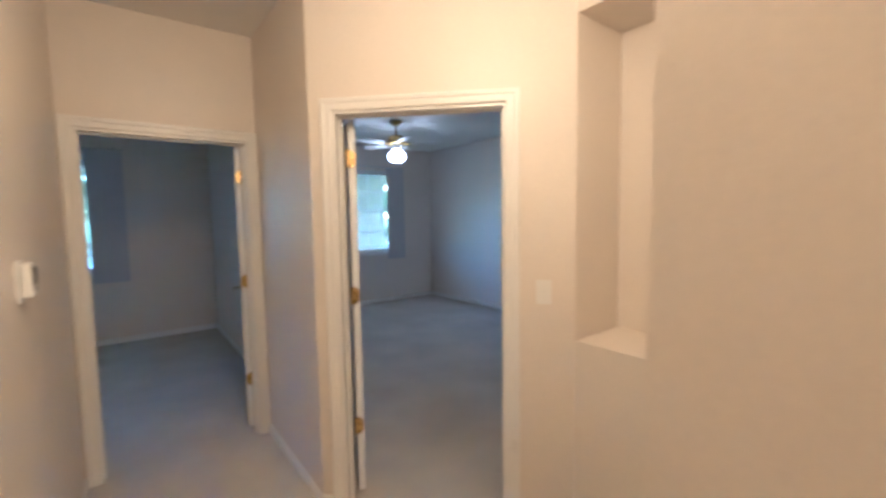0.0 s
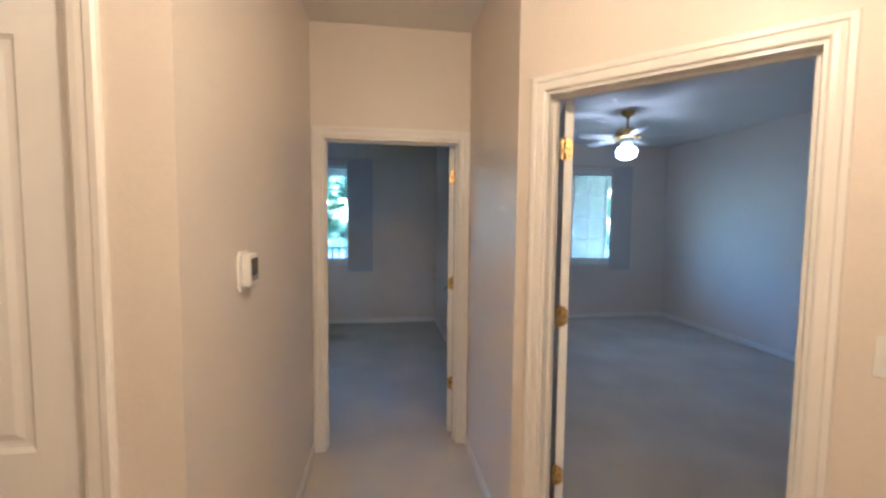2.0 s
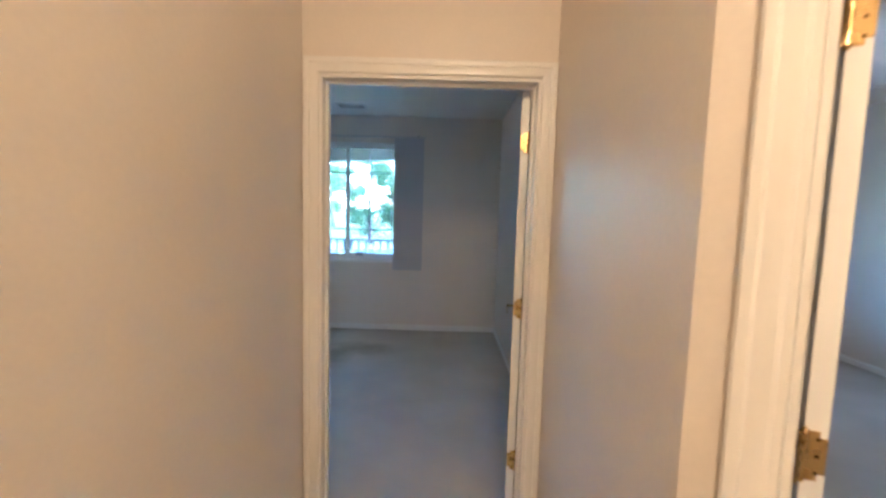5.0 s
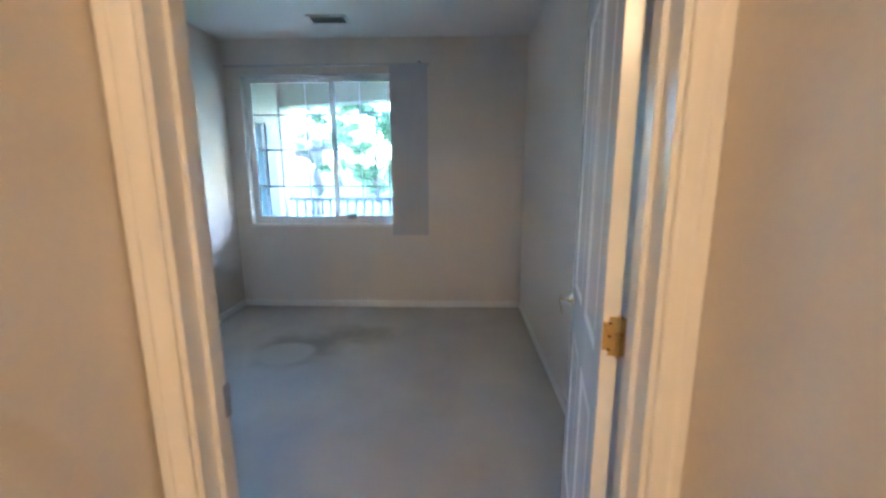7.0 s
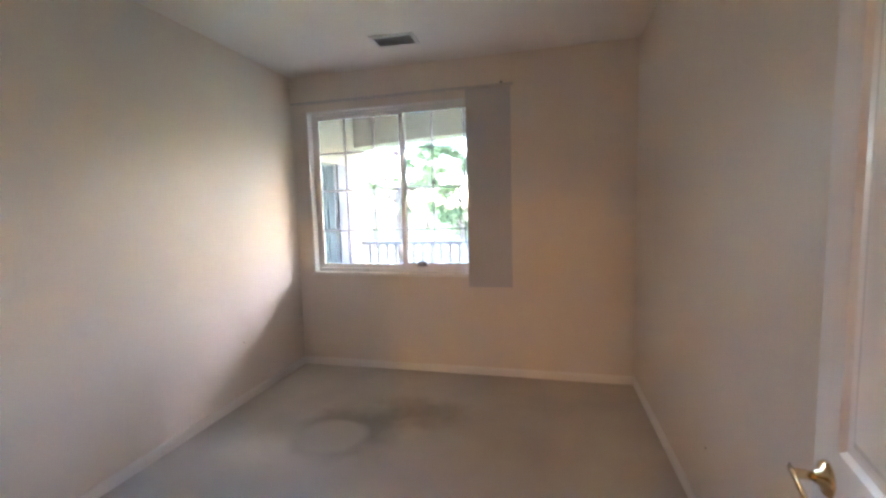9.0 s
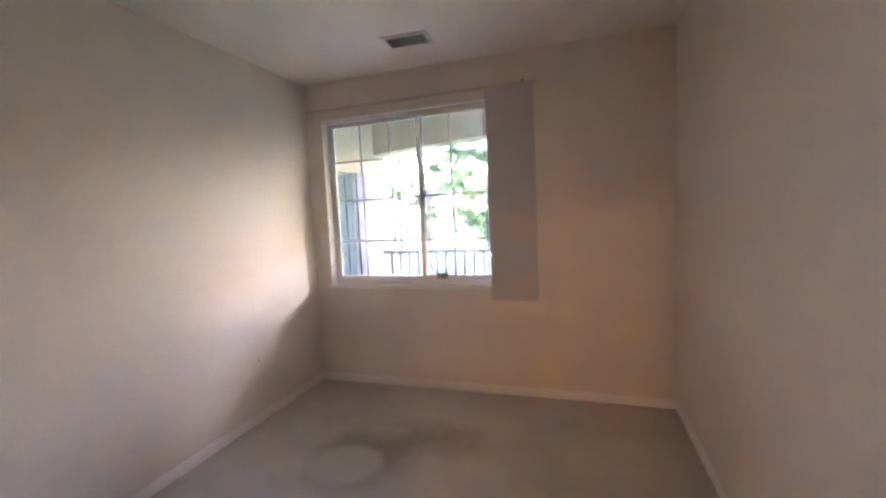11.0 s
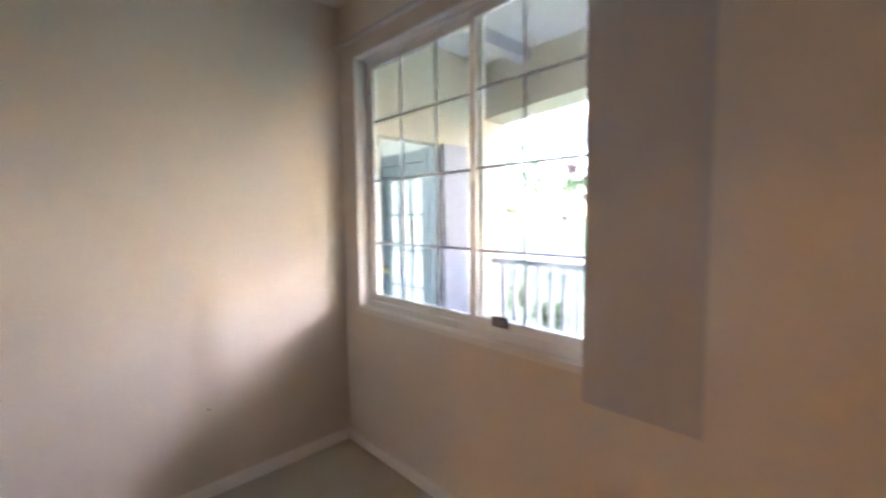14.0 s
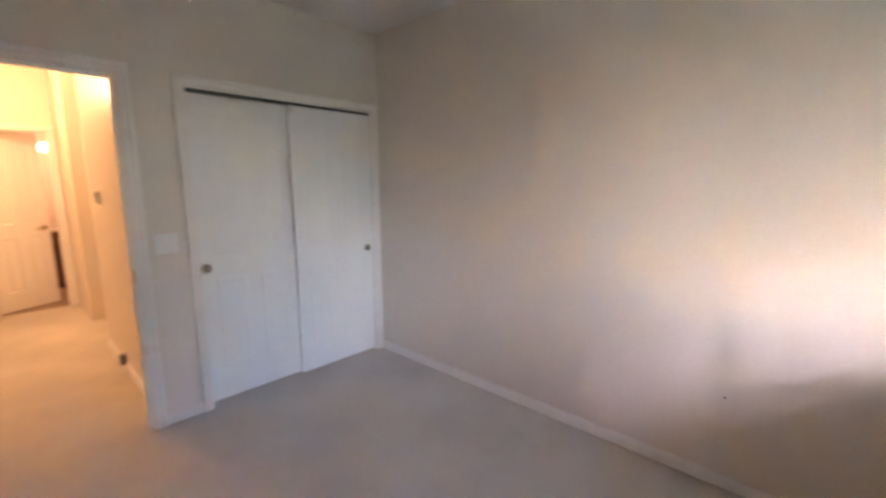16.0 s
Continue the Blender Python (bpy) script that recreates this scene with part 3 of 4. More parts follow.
# ---- windows ----
def window(name, m, label):
    """A two-sash slider with grilles; m puts x along the wall, y outwards, z from the sill."""
    win = empty(name, m, label, "window", kind="structure")
    W, H = W1 - W0, WZ1 - WZ0
    bm = bmesh.new()
    f = 0.038
    box(bm, 0.006, f, 0.078, 0.115, 0, H - 0.008)
    box(bm, 0.006, 0.014, 0.001, 0.077, 0.005, H - 0.009)
    box(bm, 0.015, W - 0.001, 0.001, 0.0415, H - 0.018, H - 0.0085)
    box(bm, W - f, W, 0.042, 0.115, 0, H - 0.008)
    box(bm, f, W - f, 0.042, 0.115, H - f, H - 0.008)
    box(bm, f, W - f, 0.042, 0.115, 0, f)
    box(bm, f, W - f, 0.0735, 0.0785, f, f + 0.014)
    part("window_frame", bm, VINYL, win)
    bm = bmesh.new()
    box(bm, -0.012, W + 0.02, -0.014, -0.001, -0.026, 0.006, None, 0.005)
    box(bm, 0.007, W - 0.001, -0.001, 0.0418, 0.0005, 0.0045)
    box(bm, 0.007, f - 0.001, 0.0418, 0.0779, 0.0005, 0.0045)
    part("window_sill", bm, TRIM, win, "white painted sill")
    mid = -0.64 - W0
    for nm, a, b, y in (("fixed_sash", f, mid + 0.02, 0.080), ("sliding_sash", mid - 0.022, W - f, 0.048)):
        bm = bmesh.new()
        s, t = 0.034, 0.024
        box(bm, a, a + s, y, y + t, f, H - f)
        box(bm, b - s, b, y, y + t, f, H - f)
        box(bm, a + s, b - s, y, y + t, f, f + s + (0.012 if y < 0.08 else 0))
        box(bm, a + s, b - s, y, y + t, H - f - s, H - f)
        sash = part(nm, bm, VINYL, win)
        bm = bmesh.new()
        box(bm, a + s - 0.004, b - s + 0.004, y + 0.010, y + 0.014, f + s - 0.004, H - f - s + 0.004)
        pane = part("pane", bm, GLASS, sash)
        pane.visible_shadow = False
        cols = 3
        for i in range(1, cols):
            bm = bmesh.new()
            x = a + s / 2 + (b - a - s) * i / cols
            box(bm, x - 0.006, x + 0.006, y + 0.0010, y + 0.0050, f + s, H - f - s)
            part("muntin", bm, GRILLE, sash)
        for z in (1.254, 1.616, 1.955):
            bm = bmesh.new()
            box(bm, a + s, b - s, y + 0.0052, y + 0.0072, z - WZ0 - 0.006, z - WZ0 + 0.006)
            part("muntin", bm, GRILLE, sash)
    bm = bmesh.new()
    box(bm, mid - 0.012, mid + 0.004, 0.036, 0.0475, 0.69, 0.76, None, 0.003)
    part("sash_latch", bm, VINYL, win, "white sash latch")
    return win


def blind(m, label):
    """A stack of vertical vanes drawn to one end of a head rail; m puts x along the rail, z at its underside."""
    b = empty("vertical_blind", m, label, "blind")
    bm = bmesh.new()
    box(bm, -1.93, 0.020, -0.014, 0.014, 0.0, 0.019, None, 0.004)
    part("head_rail", bm, HEADRAIL, b, "slim grey head rail")
    bm = bmesh.new()
    box(bm, -0.085, -0.06, -0.012, 0.049, 0.012, 0.034, None, 0.003)
    part("bracket", bm, BUTTONS, b)
    for i in range(4):
        bm = bmesh.new()
        n, wv, zz = 6, 0.127, (0.0, -1.595)
        grid = []
        for k in range(n + 1):
            u = (k / n - 0.5)
            grid.append([(u * wv, 0.0002 * (4 * u * u - 1), z) for z in zz])
        fr = [[bm.verts.new(p) for p in r] for r in grid]
        bk = [[bm.verts.new((p[0], p[1] + 0.0005, p[2])) for p in r] for r in grid]
        for a, c in zip(fr, fr[1:]):
            bm.faces.new((a[0], c[0], c[1], a[1]))
        for a, c in zip(bk, bk[1:]):
            bm.faces.new((a[1], c[1], c[0], a[0]))
        for q in (0, -1):
            bm.faces.new((fr[q][0], fr[q][1], bk[q][1], bk[q][0]))
        for q in (0, 1):
            for k in range(n):
                bm.faces.new((fr[k][q], fr[k + 1][q], bk[k + 1][q], bk[k][q]))
        v = part("vane", bm, FABRIC, b)
        v.matrix_local = pose(-0.296 + i * 0.0775, -0.004 + 0.0007 * i, -0.004)
    return b


win_1 = window("window_1", pose(W0, YW, WZ0), "white vinyl sliding window with grey grilles over the porch")
win_2 = window("window_2", pose(W0 + SHIFT, YW, WZ0), "white vinyl sliding window with grey grilles")
blind(pose(0.300, 3.420, 2.372), "grey vertical blind drawn aside beside the window")
blind(pose(0.300 + SHIFT, 3.420, 2.372), "grey vertical blind drawn aside in the far room")
sticker = empty("window_sticker", pose(-0.490, YW + 0.0472, 0.952), "small dark label on the sliding sash", "sticker")
bm = bmesh.new()
box(bm, -0.046, 0.046, -0.0008, 0, -0.023, 0.023)
part("backing", bm, LABEL, sticker)
for k, wd in enumerate((0.07, 0.06, 0.076)):
    bm = bmesh.new()
    box(bm, -wd / 2, wd / 2, -0.0014, -0.0009, 0.008 - k * 0.010, 0.011 - k * 0.010)
    part("print_line", bm, INK, sticker)

# ---- bedroom fittings ----
vent = empty("ceiling_vent", pose(-0.476, 2.965, RC, 0, 0, 3), "white louvred ceiling air vent", "vent")
bm = bmesh.new()
for a in ((-0.16, 0.16, -0.10, -0.075), (-0.16, 0.16, 0.075, 0.10), (-0.16, -0.135, -0.075, 0.075), (0.135, 0.16, -0.075, 0.075)):
    box(bm, *a, -0.010, -0.0005)
part("frame", bm, VENT, vent)
# dark sheet behind the slats, painted in place of the duct's inner shade
bm = bmesh.new()
box(bm, -0.135, 0.135, -0.075, 0.075, -0.002, -0.0006)
part("backing", bm, SHADOWBOX, vent)
for i in range(8):
    bm = bmesh.new()
    box(bm, -0.134, 0.134, -0.008, 0.008, -0.0006, 0.0006)
    s = part("slat", bm, VENT, vent)
    s.matrix_local = pose(0, -0.066 + i * 0.0188, -0.0075, 35)


def switch_plate(m, gangs, label):
    sw = empty("light_switch", m, label, "switch")
    wd = 0.070 + 0.046 * (gangs - 1)
    bm = bmesh.new()
    box(bm, -wd / 2, wd / 2, -0.006, -0.0004, -0.0575, 0.0575, None, 0.0025)
    part("cover_plate", bm, PLASTIC, sw)
    for g in range(gangs):
        x = (g - (gangs - 1) / 2) * 0.046
        bm = bmesh.new()
        box(bm, x - 0.005, x + 0.005, -0.0075, -0.0055, -0.012, 0.012)
        slot = part("slot", bm, PLASTIC, sw)
        bm = bmesh.new()
        box(bm, -0.0035, 0.0035, -0.010, 0.0, -0.004, 0.004, pose(x, -0.007, 0.002, 25), 0.0008)
        part("toggle", bm, PLASTIC, sw)
        for z in (-0.030, 0.030):
            bm = bmesh.new()
            lathe(bm, ((0.003, 0), (0.0026, 0.001), (0.0008, 0.0008)), pose(x, -0.006, z, 90), 8)
            part("screw", bm, PLASTIC, sw)
    return sw


switch_plate(pose(-0.088, YF, 1.113, 0, 0, 180), 2, "white two-gang switch plate beside the closet")
switch_plate(MB @ pose(1.133, 0, 1.163), 1, "white toggle switch plate on the slanted wall")

# tiny dark discs stand in for small marks on the walls
for x, y, z, turn in ((XL, 2.674, 0.455, 90), (XR, 1.975, 0.354, -90)):
    bm = bmesh.new()
    lathe(bm, ((0.0055, 0.0003), (0.0045, 0.0012), (0.0012, 0.0016)), pose(0, 0, 0, 90), 10)
    hole = new("wall_mark", mesh("wall_mark", bm, SCREW))
    hole.matrix_world = pose(x, y, z, 0, 0, turn)
    tagged(hole, "small dark disc for a mark on the bedroom wall", "nail")

# a plug-in at the foot of the hall wall
plug = empty("wall_outlet", pose(0.0, -1.03, 0.10, 0, 0, 90), "dull beige plug-in on a low wall outlet", "outlet")
bm = bmesh.new()
box(bm, -0.035, 0.035, -0.006, -0.0004, -0.0575, 0.0575, None, 0.002)
part("cover_plate", bm, PLASTIC, plug)
bm = bmesh.new()
box(bm, -0.026, 0.026, -0.045, -0.0062, -0.052, 0.03, None, 0.006)
part("plug_body", bm, BUTTONS, plug)

# thermostat
th = empty("thermostat", pose(0.0, -1.316, 1.351, 0, 0, 90), "white thermostat with a grey display on the hall wall", "thermostat")
bm = bmesh.new()
box(bm, -0.054, 0.054, -0.007, -0.0004, -0.062, 0.062)
bmesh.ops.bevel(bm, geom=[e for e in bm.edges if abs(e.verts[0].co.y - e.verts[1].co.y) > 0.003], offset=0.013, segments=5, affect="EDGES")
part("back_plate", bm, PLASTIC, th)
bm = bmesh.new()
box(bm, -0.032, 0.052, -0.034, -0.0072, -0.048, 0.054, None, 0.009)
body = part("body", bm, PLASTIC, th)
bm = bmesh.new()
box(bm, -0.022, 0.045, -0.0352, -0.0338, -0.015, 0.041)
part("display", bm, SCREEN, body, "dark grey display")
bm = bmesh.new()
box(bm, -0.022, 0.045, -0.0356, -0.0338, -0.032, -0.0155, None, 0.0005)
part("button_strip", bm, BUTTONS, body, "grey button strip")

# ceiling lamp of the vestibule, a brass rim with the bulb below
hl = empty("ceiling_lamp", pose(0.71, -2.46, HC), "lit round glass ceiling lamp of the vestibule", "ceiling lamp")
bm = bmesh.new()
lathe(bm, ((0.15, -0.0004), (0.155, -0.01), (0.15, -0.03), (0.135, -0.034)))
part("base", bm, BRASS, hl, "", True)

# ---- ceiling fan of the far room ----
fan = empty("ceiling_fan", pose(3.09, 1.58, HC), "ceiling fan with brass housing, white blades and a lit globe", "ceiling fan")
bm = bmesh.new()
lathe(bm, ((0.075, -0.0004), (0.078, -0.012), (0.06, -0.045), (0.03, -0.062), (0.014, -0.066)))
part("canopy", bm, BRASS, fan, "brass canopy", True)
bm = bmesh.new()
lathe(bm, ((0.013, -0.060), (0.013, -0.185)), seg=12)
part("downrod", bm, BRASS, fan, "", True)
bm = bmesh.new()
lathe(bm, ((0.03, -0.175), (0.085, -0.19), (0.118, -0.215), (0.122, -0.26), (0.10, -0.285), (0.07, -0.292)))
motor = part("motor_housing", bm, BRASS, fan, "brass motor housing", True)
bm = bmesh.new()
lathe(bm, ((0.124, -0.232), (0.127, -0.236), (0.127, -0.246), (0.124, -0.250)))
part("brass_band", bm, BRASS, motor, "", True)
for i in range(5):
    m = pose(0, 0, 0, 0, 0, 72 * i + 37)
    bm = bmesh.new()
    tube(bm, [(0.09, 0, -0.285), (0.14, 0, -0.292), (0.19, 0, -0.288)], [0.010, 0.008, 0.010], 8)
    arm = part("blade_arm", bm, BRASS, fan, "", True)
    arm.matrix_local = m
    bm = bmesh.new()
    vs = box(bm, 0.17, 0.56, -0.062, 0.062, -0.003, 0.003)
    es = [e for e in bm.edges if abs(e.verts[0].co.z - e.verts[1].co.z) > 0.004]
    bmesh.ops.bevel(bm, geom=es, offset=0.035, segments=4, affect="EDGES")
    bl = part("blade", bm, PLASTIC, fan, "white wooden blade")
    bl.matrix_local = m @ pose(0, 0, -0.288, 11)
bm = bmesh.new()
lathe(bm, ((0.055, -0.285), (0.062, -0.300), (0.058, -0.350), (0.050, -0.362)))
part("light_kit", bm, PLASTIC, fan, "", True)
bm = bmesh.new()
lathe(bm, ((0.052, -0.355), (0.058, -0.372), (0.098, -0.400), (0.112, -0.440), (0.100, -0.485), (0.06, -0.515), (0.01, -0.525)))
globe = part("globe", bm, GLOBE, fan, "lit opal glass globe", True)
globe.visible_shadow = False

# ---- bathroom glimpse ----
vanity = empty("vanity_cabinet", pose(-0.15, -5.2, 0), "dark oak bathroom vanity with a white countertop", "vanity")
bm = bmesh.new()
box(bm, -0.29, 0.30, -0.25, 0.25, 0.09, 0.80)
part("body", bm, OAK, vanity)
bm = bmesh.new()
box(bm, -0.29, 0.24, -0.22, 0.22, 0.0, 0.09)
part("plinth", bm, OAK, vanity)
bm = bmesh.new()
box(bm, 0.302, 0.318, -0.22, 0.22, 0.14, 0.62, None, 0.003)
cd = part("cabinet_door", bm, OAK, vanity)
bm = bmesh.new()
lathe(bm, ((0.006, 0), (0.006, 0.012), (0.013, 0.018), (0.012, 0.026), (0.004, 0.030)), pose(0.318, 0.17, 0.56, 0, 90, 0), 12)
part("knob", bm, BRASS, cd, "", True)
bm = bmesh.new()
box(bm, -0.298, 0.33, -0.27, 0.27, 0.802, 0.84, None, 0.006)
part("countertop", bm, COUNTER, vanity, "white countertop")
bm = bmesh.new()
box(bm, -0.298, -0.28, -0.27, 0.27, 0.842, 0.94, None, 0.003)
part("backsplash", bm, COUNTER, vanity)
ml = empty("bathroom_mirror", pose(-0.449, -5.2, 1.35), "frameless bathroom wall mirror", "mirror")
bm = bmesh.new()
box(bm, 0.0, 0.006, -0.3, 0.3, -0.38, 0.40)
part("glass", bm, MIRROR, ml)
vl = empty("vanity_light", pose(-0.449, -5.0, 1.95), "lit bathroom wall light with a round bulb", "wall light")
bm = bmesh.new()
box(bm, 0.0005, 0.03, -0.2, 0.2, -0.05, 0.05, None, 0.004)
part("back_plate", bm, BRASS, vl)
bm = bmesh.new()
tube(bm, [(0.03, 0, 0), (0.40, 0, 0)], [0.012, 0.012], 10)
part("arm", bm, BRASS, vl)
bm = bmesh.new()
lathe(bm, ((0.015, -0.06), (0.045, -0.045), (0.06, 0.0), (0.045, 0.045), (0.012, 0.06)), pose(0.5 - 0.04, 0, 0))
bb = part("bulb", bm, BULB, vl, "lit round bulb", True)
bb.visible_shadow = False

# ---- outside: porch ----
bm = bmesh.new()
box(bm, -6, 9, YW + 0.17, 5.35, -0.30, -0.04)
structure("pavement_porch", bm, CONCRETE, "grey concrete porch floor", "porch floor")
bm = bmesh.new()
box(bm, -6, 9, YW + 0.17, 5.30, 2.66, 2.74)
structure("ceiling_porch", bm, SOFFIT, "grey painted porch ceiling", "ceiling")
for i in range(9):
    bm = bmesh.new()
    x = -3.2 + i * 0.95
    box(bm, x - 0.045, x + 0.045, YW + 0.171, 4.849, 2.56, 2.659)
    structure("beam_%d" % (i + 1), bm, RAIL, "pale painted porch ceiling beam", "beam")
bm = bmesh.new()
box(bm, -6.2, 9.2, -6.3, 5.45, 2.86, 3.05)
structure("roof", bm, STUCCO, "plain roof slab over house and porch", "roof")


def arch_header(name, x0, x1, y0, y1, spring, rise, top, label):
    bm = bmesh.new()
    n = 28
    lo = [(x0 + (x1 - x0) * i / n, spring + rise * (1 - (2 * i / n - 1) ** 2)) for i in range(n + 1)]
    rows = [[bm.verts.new((x, y, z)) for x, z in lo] for y in (y0, y1)]
    tops = [[bm.verts.new((x, y, top)) for x, z in lo] for y in (y0, y1)]
    for i in range(n):
        bm.faces.new((rows[0][i], rows[0][i + 1], tops[0][i + 1], tops[0][i]))
        bm.faces.new((rows[1][i], rows[1][i + 1], tops[1][i + 1], tops[1][i]))
        bm.faces.new((rows[0][i], rows[0][i + 1], rows[1][i + 1], rows[1][i]))
        bm.faces.new((tops[0][i], tops[0][i + 1], tops[1][i + 1], tops[1][i]))
    for i in (0, n):
        bm.faces.new((rows[0][i], tops[0][i], tops[1][i], rows[1][i]))
    return structure(name, bm, STUCCO, label, "arch")


arch_header("wall_porch_arch", -1.80, 4.05, 4.85, 5.15, 2.20, 0.12, 2.659, "cream stucco arch over the porch opening")
arch_header("wall_porch_arch_east", 4.75, 8.80, 4.85, 5.15, 2.20, 0.12, 2.659, "cream stucco arch over the porch opening")
wall("wall_porch_pier", (4.75, 4.85), (4.05, 4.85), -0.30, -0.04, 2.66, "cream stucco porch pier", mat=STUCCO)
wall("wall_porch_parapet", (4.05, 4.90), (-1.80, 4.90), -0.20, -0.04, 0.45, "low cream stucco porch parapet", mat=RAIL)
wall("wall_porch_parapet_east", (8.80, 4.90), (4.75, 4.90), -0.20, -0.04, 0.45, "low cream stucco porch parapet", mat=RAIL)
# the neighbouring entry: projecting wall with a dark door, and a beam from the house to it
wall("wall_entry_return", (-1.72, 5.15), (-1.72, 4.36), -0.08, -0.04, 2.66, "cream stucco return wall", mat=STUCCO)
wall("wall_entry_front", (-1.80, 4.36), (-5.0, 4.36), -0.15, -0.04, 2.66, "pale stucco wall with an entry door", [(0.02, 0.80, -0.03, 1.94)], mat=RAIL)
wall("wall_entry_header", (-1.72, 4.36), (-1.72, YW + 0.17), -0.10, 1.95, 2.66, "cream stucco header over the entry recess", mat=STUCCO)
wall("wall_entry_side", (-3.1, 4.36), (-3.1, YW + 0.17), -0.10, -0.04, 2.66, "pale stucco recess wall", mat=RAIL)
door_5 = empty("door_5", pose(-2.60, 4.36, -0.03), "slate-blue entry door with ten glass lites", "door", kind="structure")
bm = bmesh.new()
box(bm, 0.0, 0.06, 0.0, 0.10, 0, 1.97)
box(bm, 0.72, 0.78, -0.06, 0.10, 0, 1.97)
box(bm, 0.06, 0.72, 0.0, 0.10, 1.88, 1.97)
part("door_jamb", bm, NAVY, door_5)
bm = bmesh.new()
for a in ((0.06, 0.15, 0.0, 1.88), (0.60, 0.72, 0.0, 1.88), (0.15, 0.60, 0.0, 0.22), (0.15, 0.60, 1.76, 1.88)):
    box(bm, a[0], a[1], 0.03, 0.07, a[2], a[3])
dl = part("door_leaf", bm, NAVY, door_5)
bm = bmesh.new()
box(bm, 0.15, 0.60, 0.055, 0.059, 0.22, 1.76)
part("curtain", bm, CURTAIN, dl, "white fabric behind the glass")
bm = bmesh.new()
box(bm, 0.15, 0.60, 0.046, 0.049, 0.22, 1.76)
door_pane = part("pane", bm, DOORGLASS, dl)
door_pane.visible_shadow = False
for i in range(1, 3):
    bm = bmesh.new()
    box(bm, 0.15 + 0.15 * i - 0.008, 0.15 + 0.15 * i + 0.008, 0.034, 0.045, 0.22, 1.76)
    part("muntin", bm, NAVY, dl)
for i in range(1, 5):
    bm = bmesh.new()
    box(bm, 0.15, 0.60, 0.036, 0.0455, 0.22 + 0.308 * i - 0.008, 0.22 + 0.308 * i + 0.008)
    part("muntin", bm, NAVY, dl)
lever(dl, pose(0.105, 0.03, 0.95), 1)
bm = bmesh.new()
box(bm, 0.802, 0.886, -0.07, -0.002, 0.0, 1.97, None, 0.004)
part("frame_post", bm, NAVY, door_5)
# thin slate-grey strip over the inner part of the return wall
bm = bmesh.new()
box(bm, 0.8815, 0.899, 0.002, 0.27, 0.0, 1.99, None, 0.004)
part("side_strip", bm, SLATE, door_5, "pale slate-grey strip along the return wall")


def railing(x0, x1, y, label):
    r = empty("porch_railing", pose(x0, y, 0.45), label, "railing", "porch railings")
    n = round((x1 - x0) / 0.118)
    bm = bmesh.new()
    box(bm, 0.002, x1 - x0 - 0.002, -0.045, 0.045, 0.545, 0.595, None, 0.006)
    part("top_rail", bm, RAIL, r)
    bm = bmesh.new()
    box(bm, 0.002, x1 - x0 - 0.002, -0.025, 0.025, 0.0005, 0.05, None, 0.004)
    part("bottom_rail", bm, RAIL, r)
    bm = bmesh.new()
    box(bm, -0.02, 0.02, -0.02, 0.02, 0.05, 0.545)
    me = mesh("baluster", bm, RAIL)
    for i in range(n):
        ob = new("baluster", me)
        ob.parent = r
        ob.matrix_local = pose((i + 0.5) * (x1 - x0) / n, 0, 0)


railing(-1.80, 4.05, 5.0, "pale wooden porch railing with square balusters")
railing(4.75, 8.80, 5.0, "pale wooden porch railing with square balusters")

# ---- outside: grounds ----
bm = bmesh.new()
n = 48
gv = [[bm.verts.new(((i / n - 0.5) * 1600 * abs(i / n - 0.5) ** 1.2 * 1.2, 6 + math.copysign(900 * abs(2 * k / n - 1) ** 2.6, k - n / 2), 0)) for i in range(n + 1)] for k in range(n + 1)]
for r in gv:
    for v in r:
        x, y = v.co.x, v.co.y
        v.co.z = -0.35 + 0.02 * max(0, min(y - 12, 30)) + 0.5 * noise.noise(Vector((x * 0.06, y * 0.06, 0))) * min(1, max(0, (y - 8) / 10))
for a, b in zip(gv, gv[1:]):
    for i in range(n):
        bm.faces.new((a[i], a[i + 1], b[i + 1], b[i]))
structure("ground", bm, LAWN, "sunlit green lawn rising gently behind the house", "lawn")
bm = bmesh.new()
pv = []
for i in range(41):
    x = -40 + 2 * i
    y = 15.5 + 0.04 * x + 1.2 * math.sin(x * 0.11)
    pv.append([bm.verts.new((x, y + s, -0.35 + 0.02 * max(0, y - 12) + 0.33)) for s in (-1.3, 1.3)])
for a, b in zip(pv, pv[1:]):
    bm.faces.new((a[0], b[0], b[1], a[1]))
ex = bmesh.ops.extrude_face_region(bm, geom=bm.faces[:])
bmesh.ops.translate(bm, vec=(0, 0, -0.8), verts=[v for v in ex["geom"] if isinstance(v, bmesh.types.BMVert)])
structure("pavement_path", bm, PATHM, "pale sunlit path across the lawn", "path")


def leaves(rng, blobs, count, size):
    """Many small folded leaves scattered in clumps; gaps stay between the clumps."""
    vs, fs = [], []
    for _ in range(count):
        c, r = rng.choice(blobs)
        d = Vector((rng.gauss(0, 1), rng.gauss(0, 1), rng.gauss(0, 1))).normalized() * (r * min(1.5, abs(rng.gauss(0.35, 0.5))))
        p = Vector(c) + Vector((d.x, d.y, d.z * 0.75))
        e = Euler((rng.uniform(0, 6.3), rng.uniform(0, 6.3), rng.uniform(0, 6.3))).to_matrix()
        s = size * rng.uniform(0.6, 1.4)
        k = len(vs)
        for q in ((-1, 0, 0), (0, -0.45, 0.12), (1, 0, 0), (0, 0.45, 0.12)):
            vs.append(p + e @ (Vector(q) * s))
        fs += [(k, k + 1, k + 2), (k, k + 2, k + 3)]
    return vs, fs


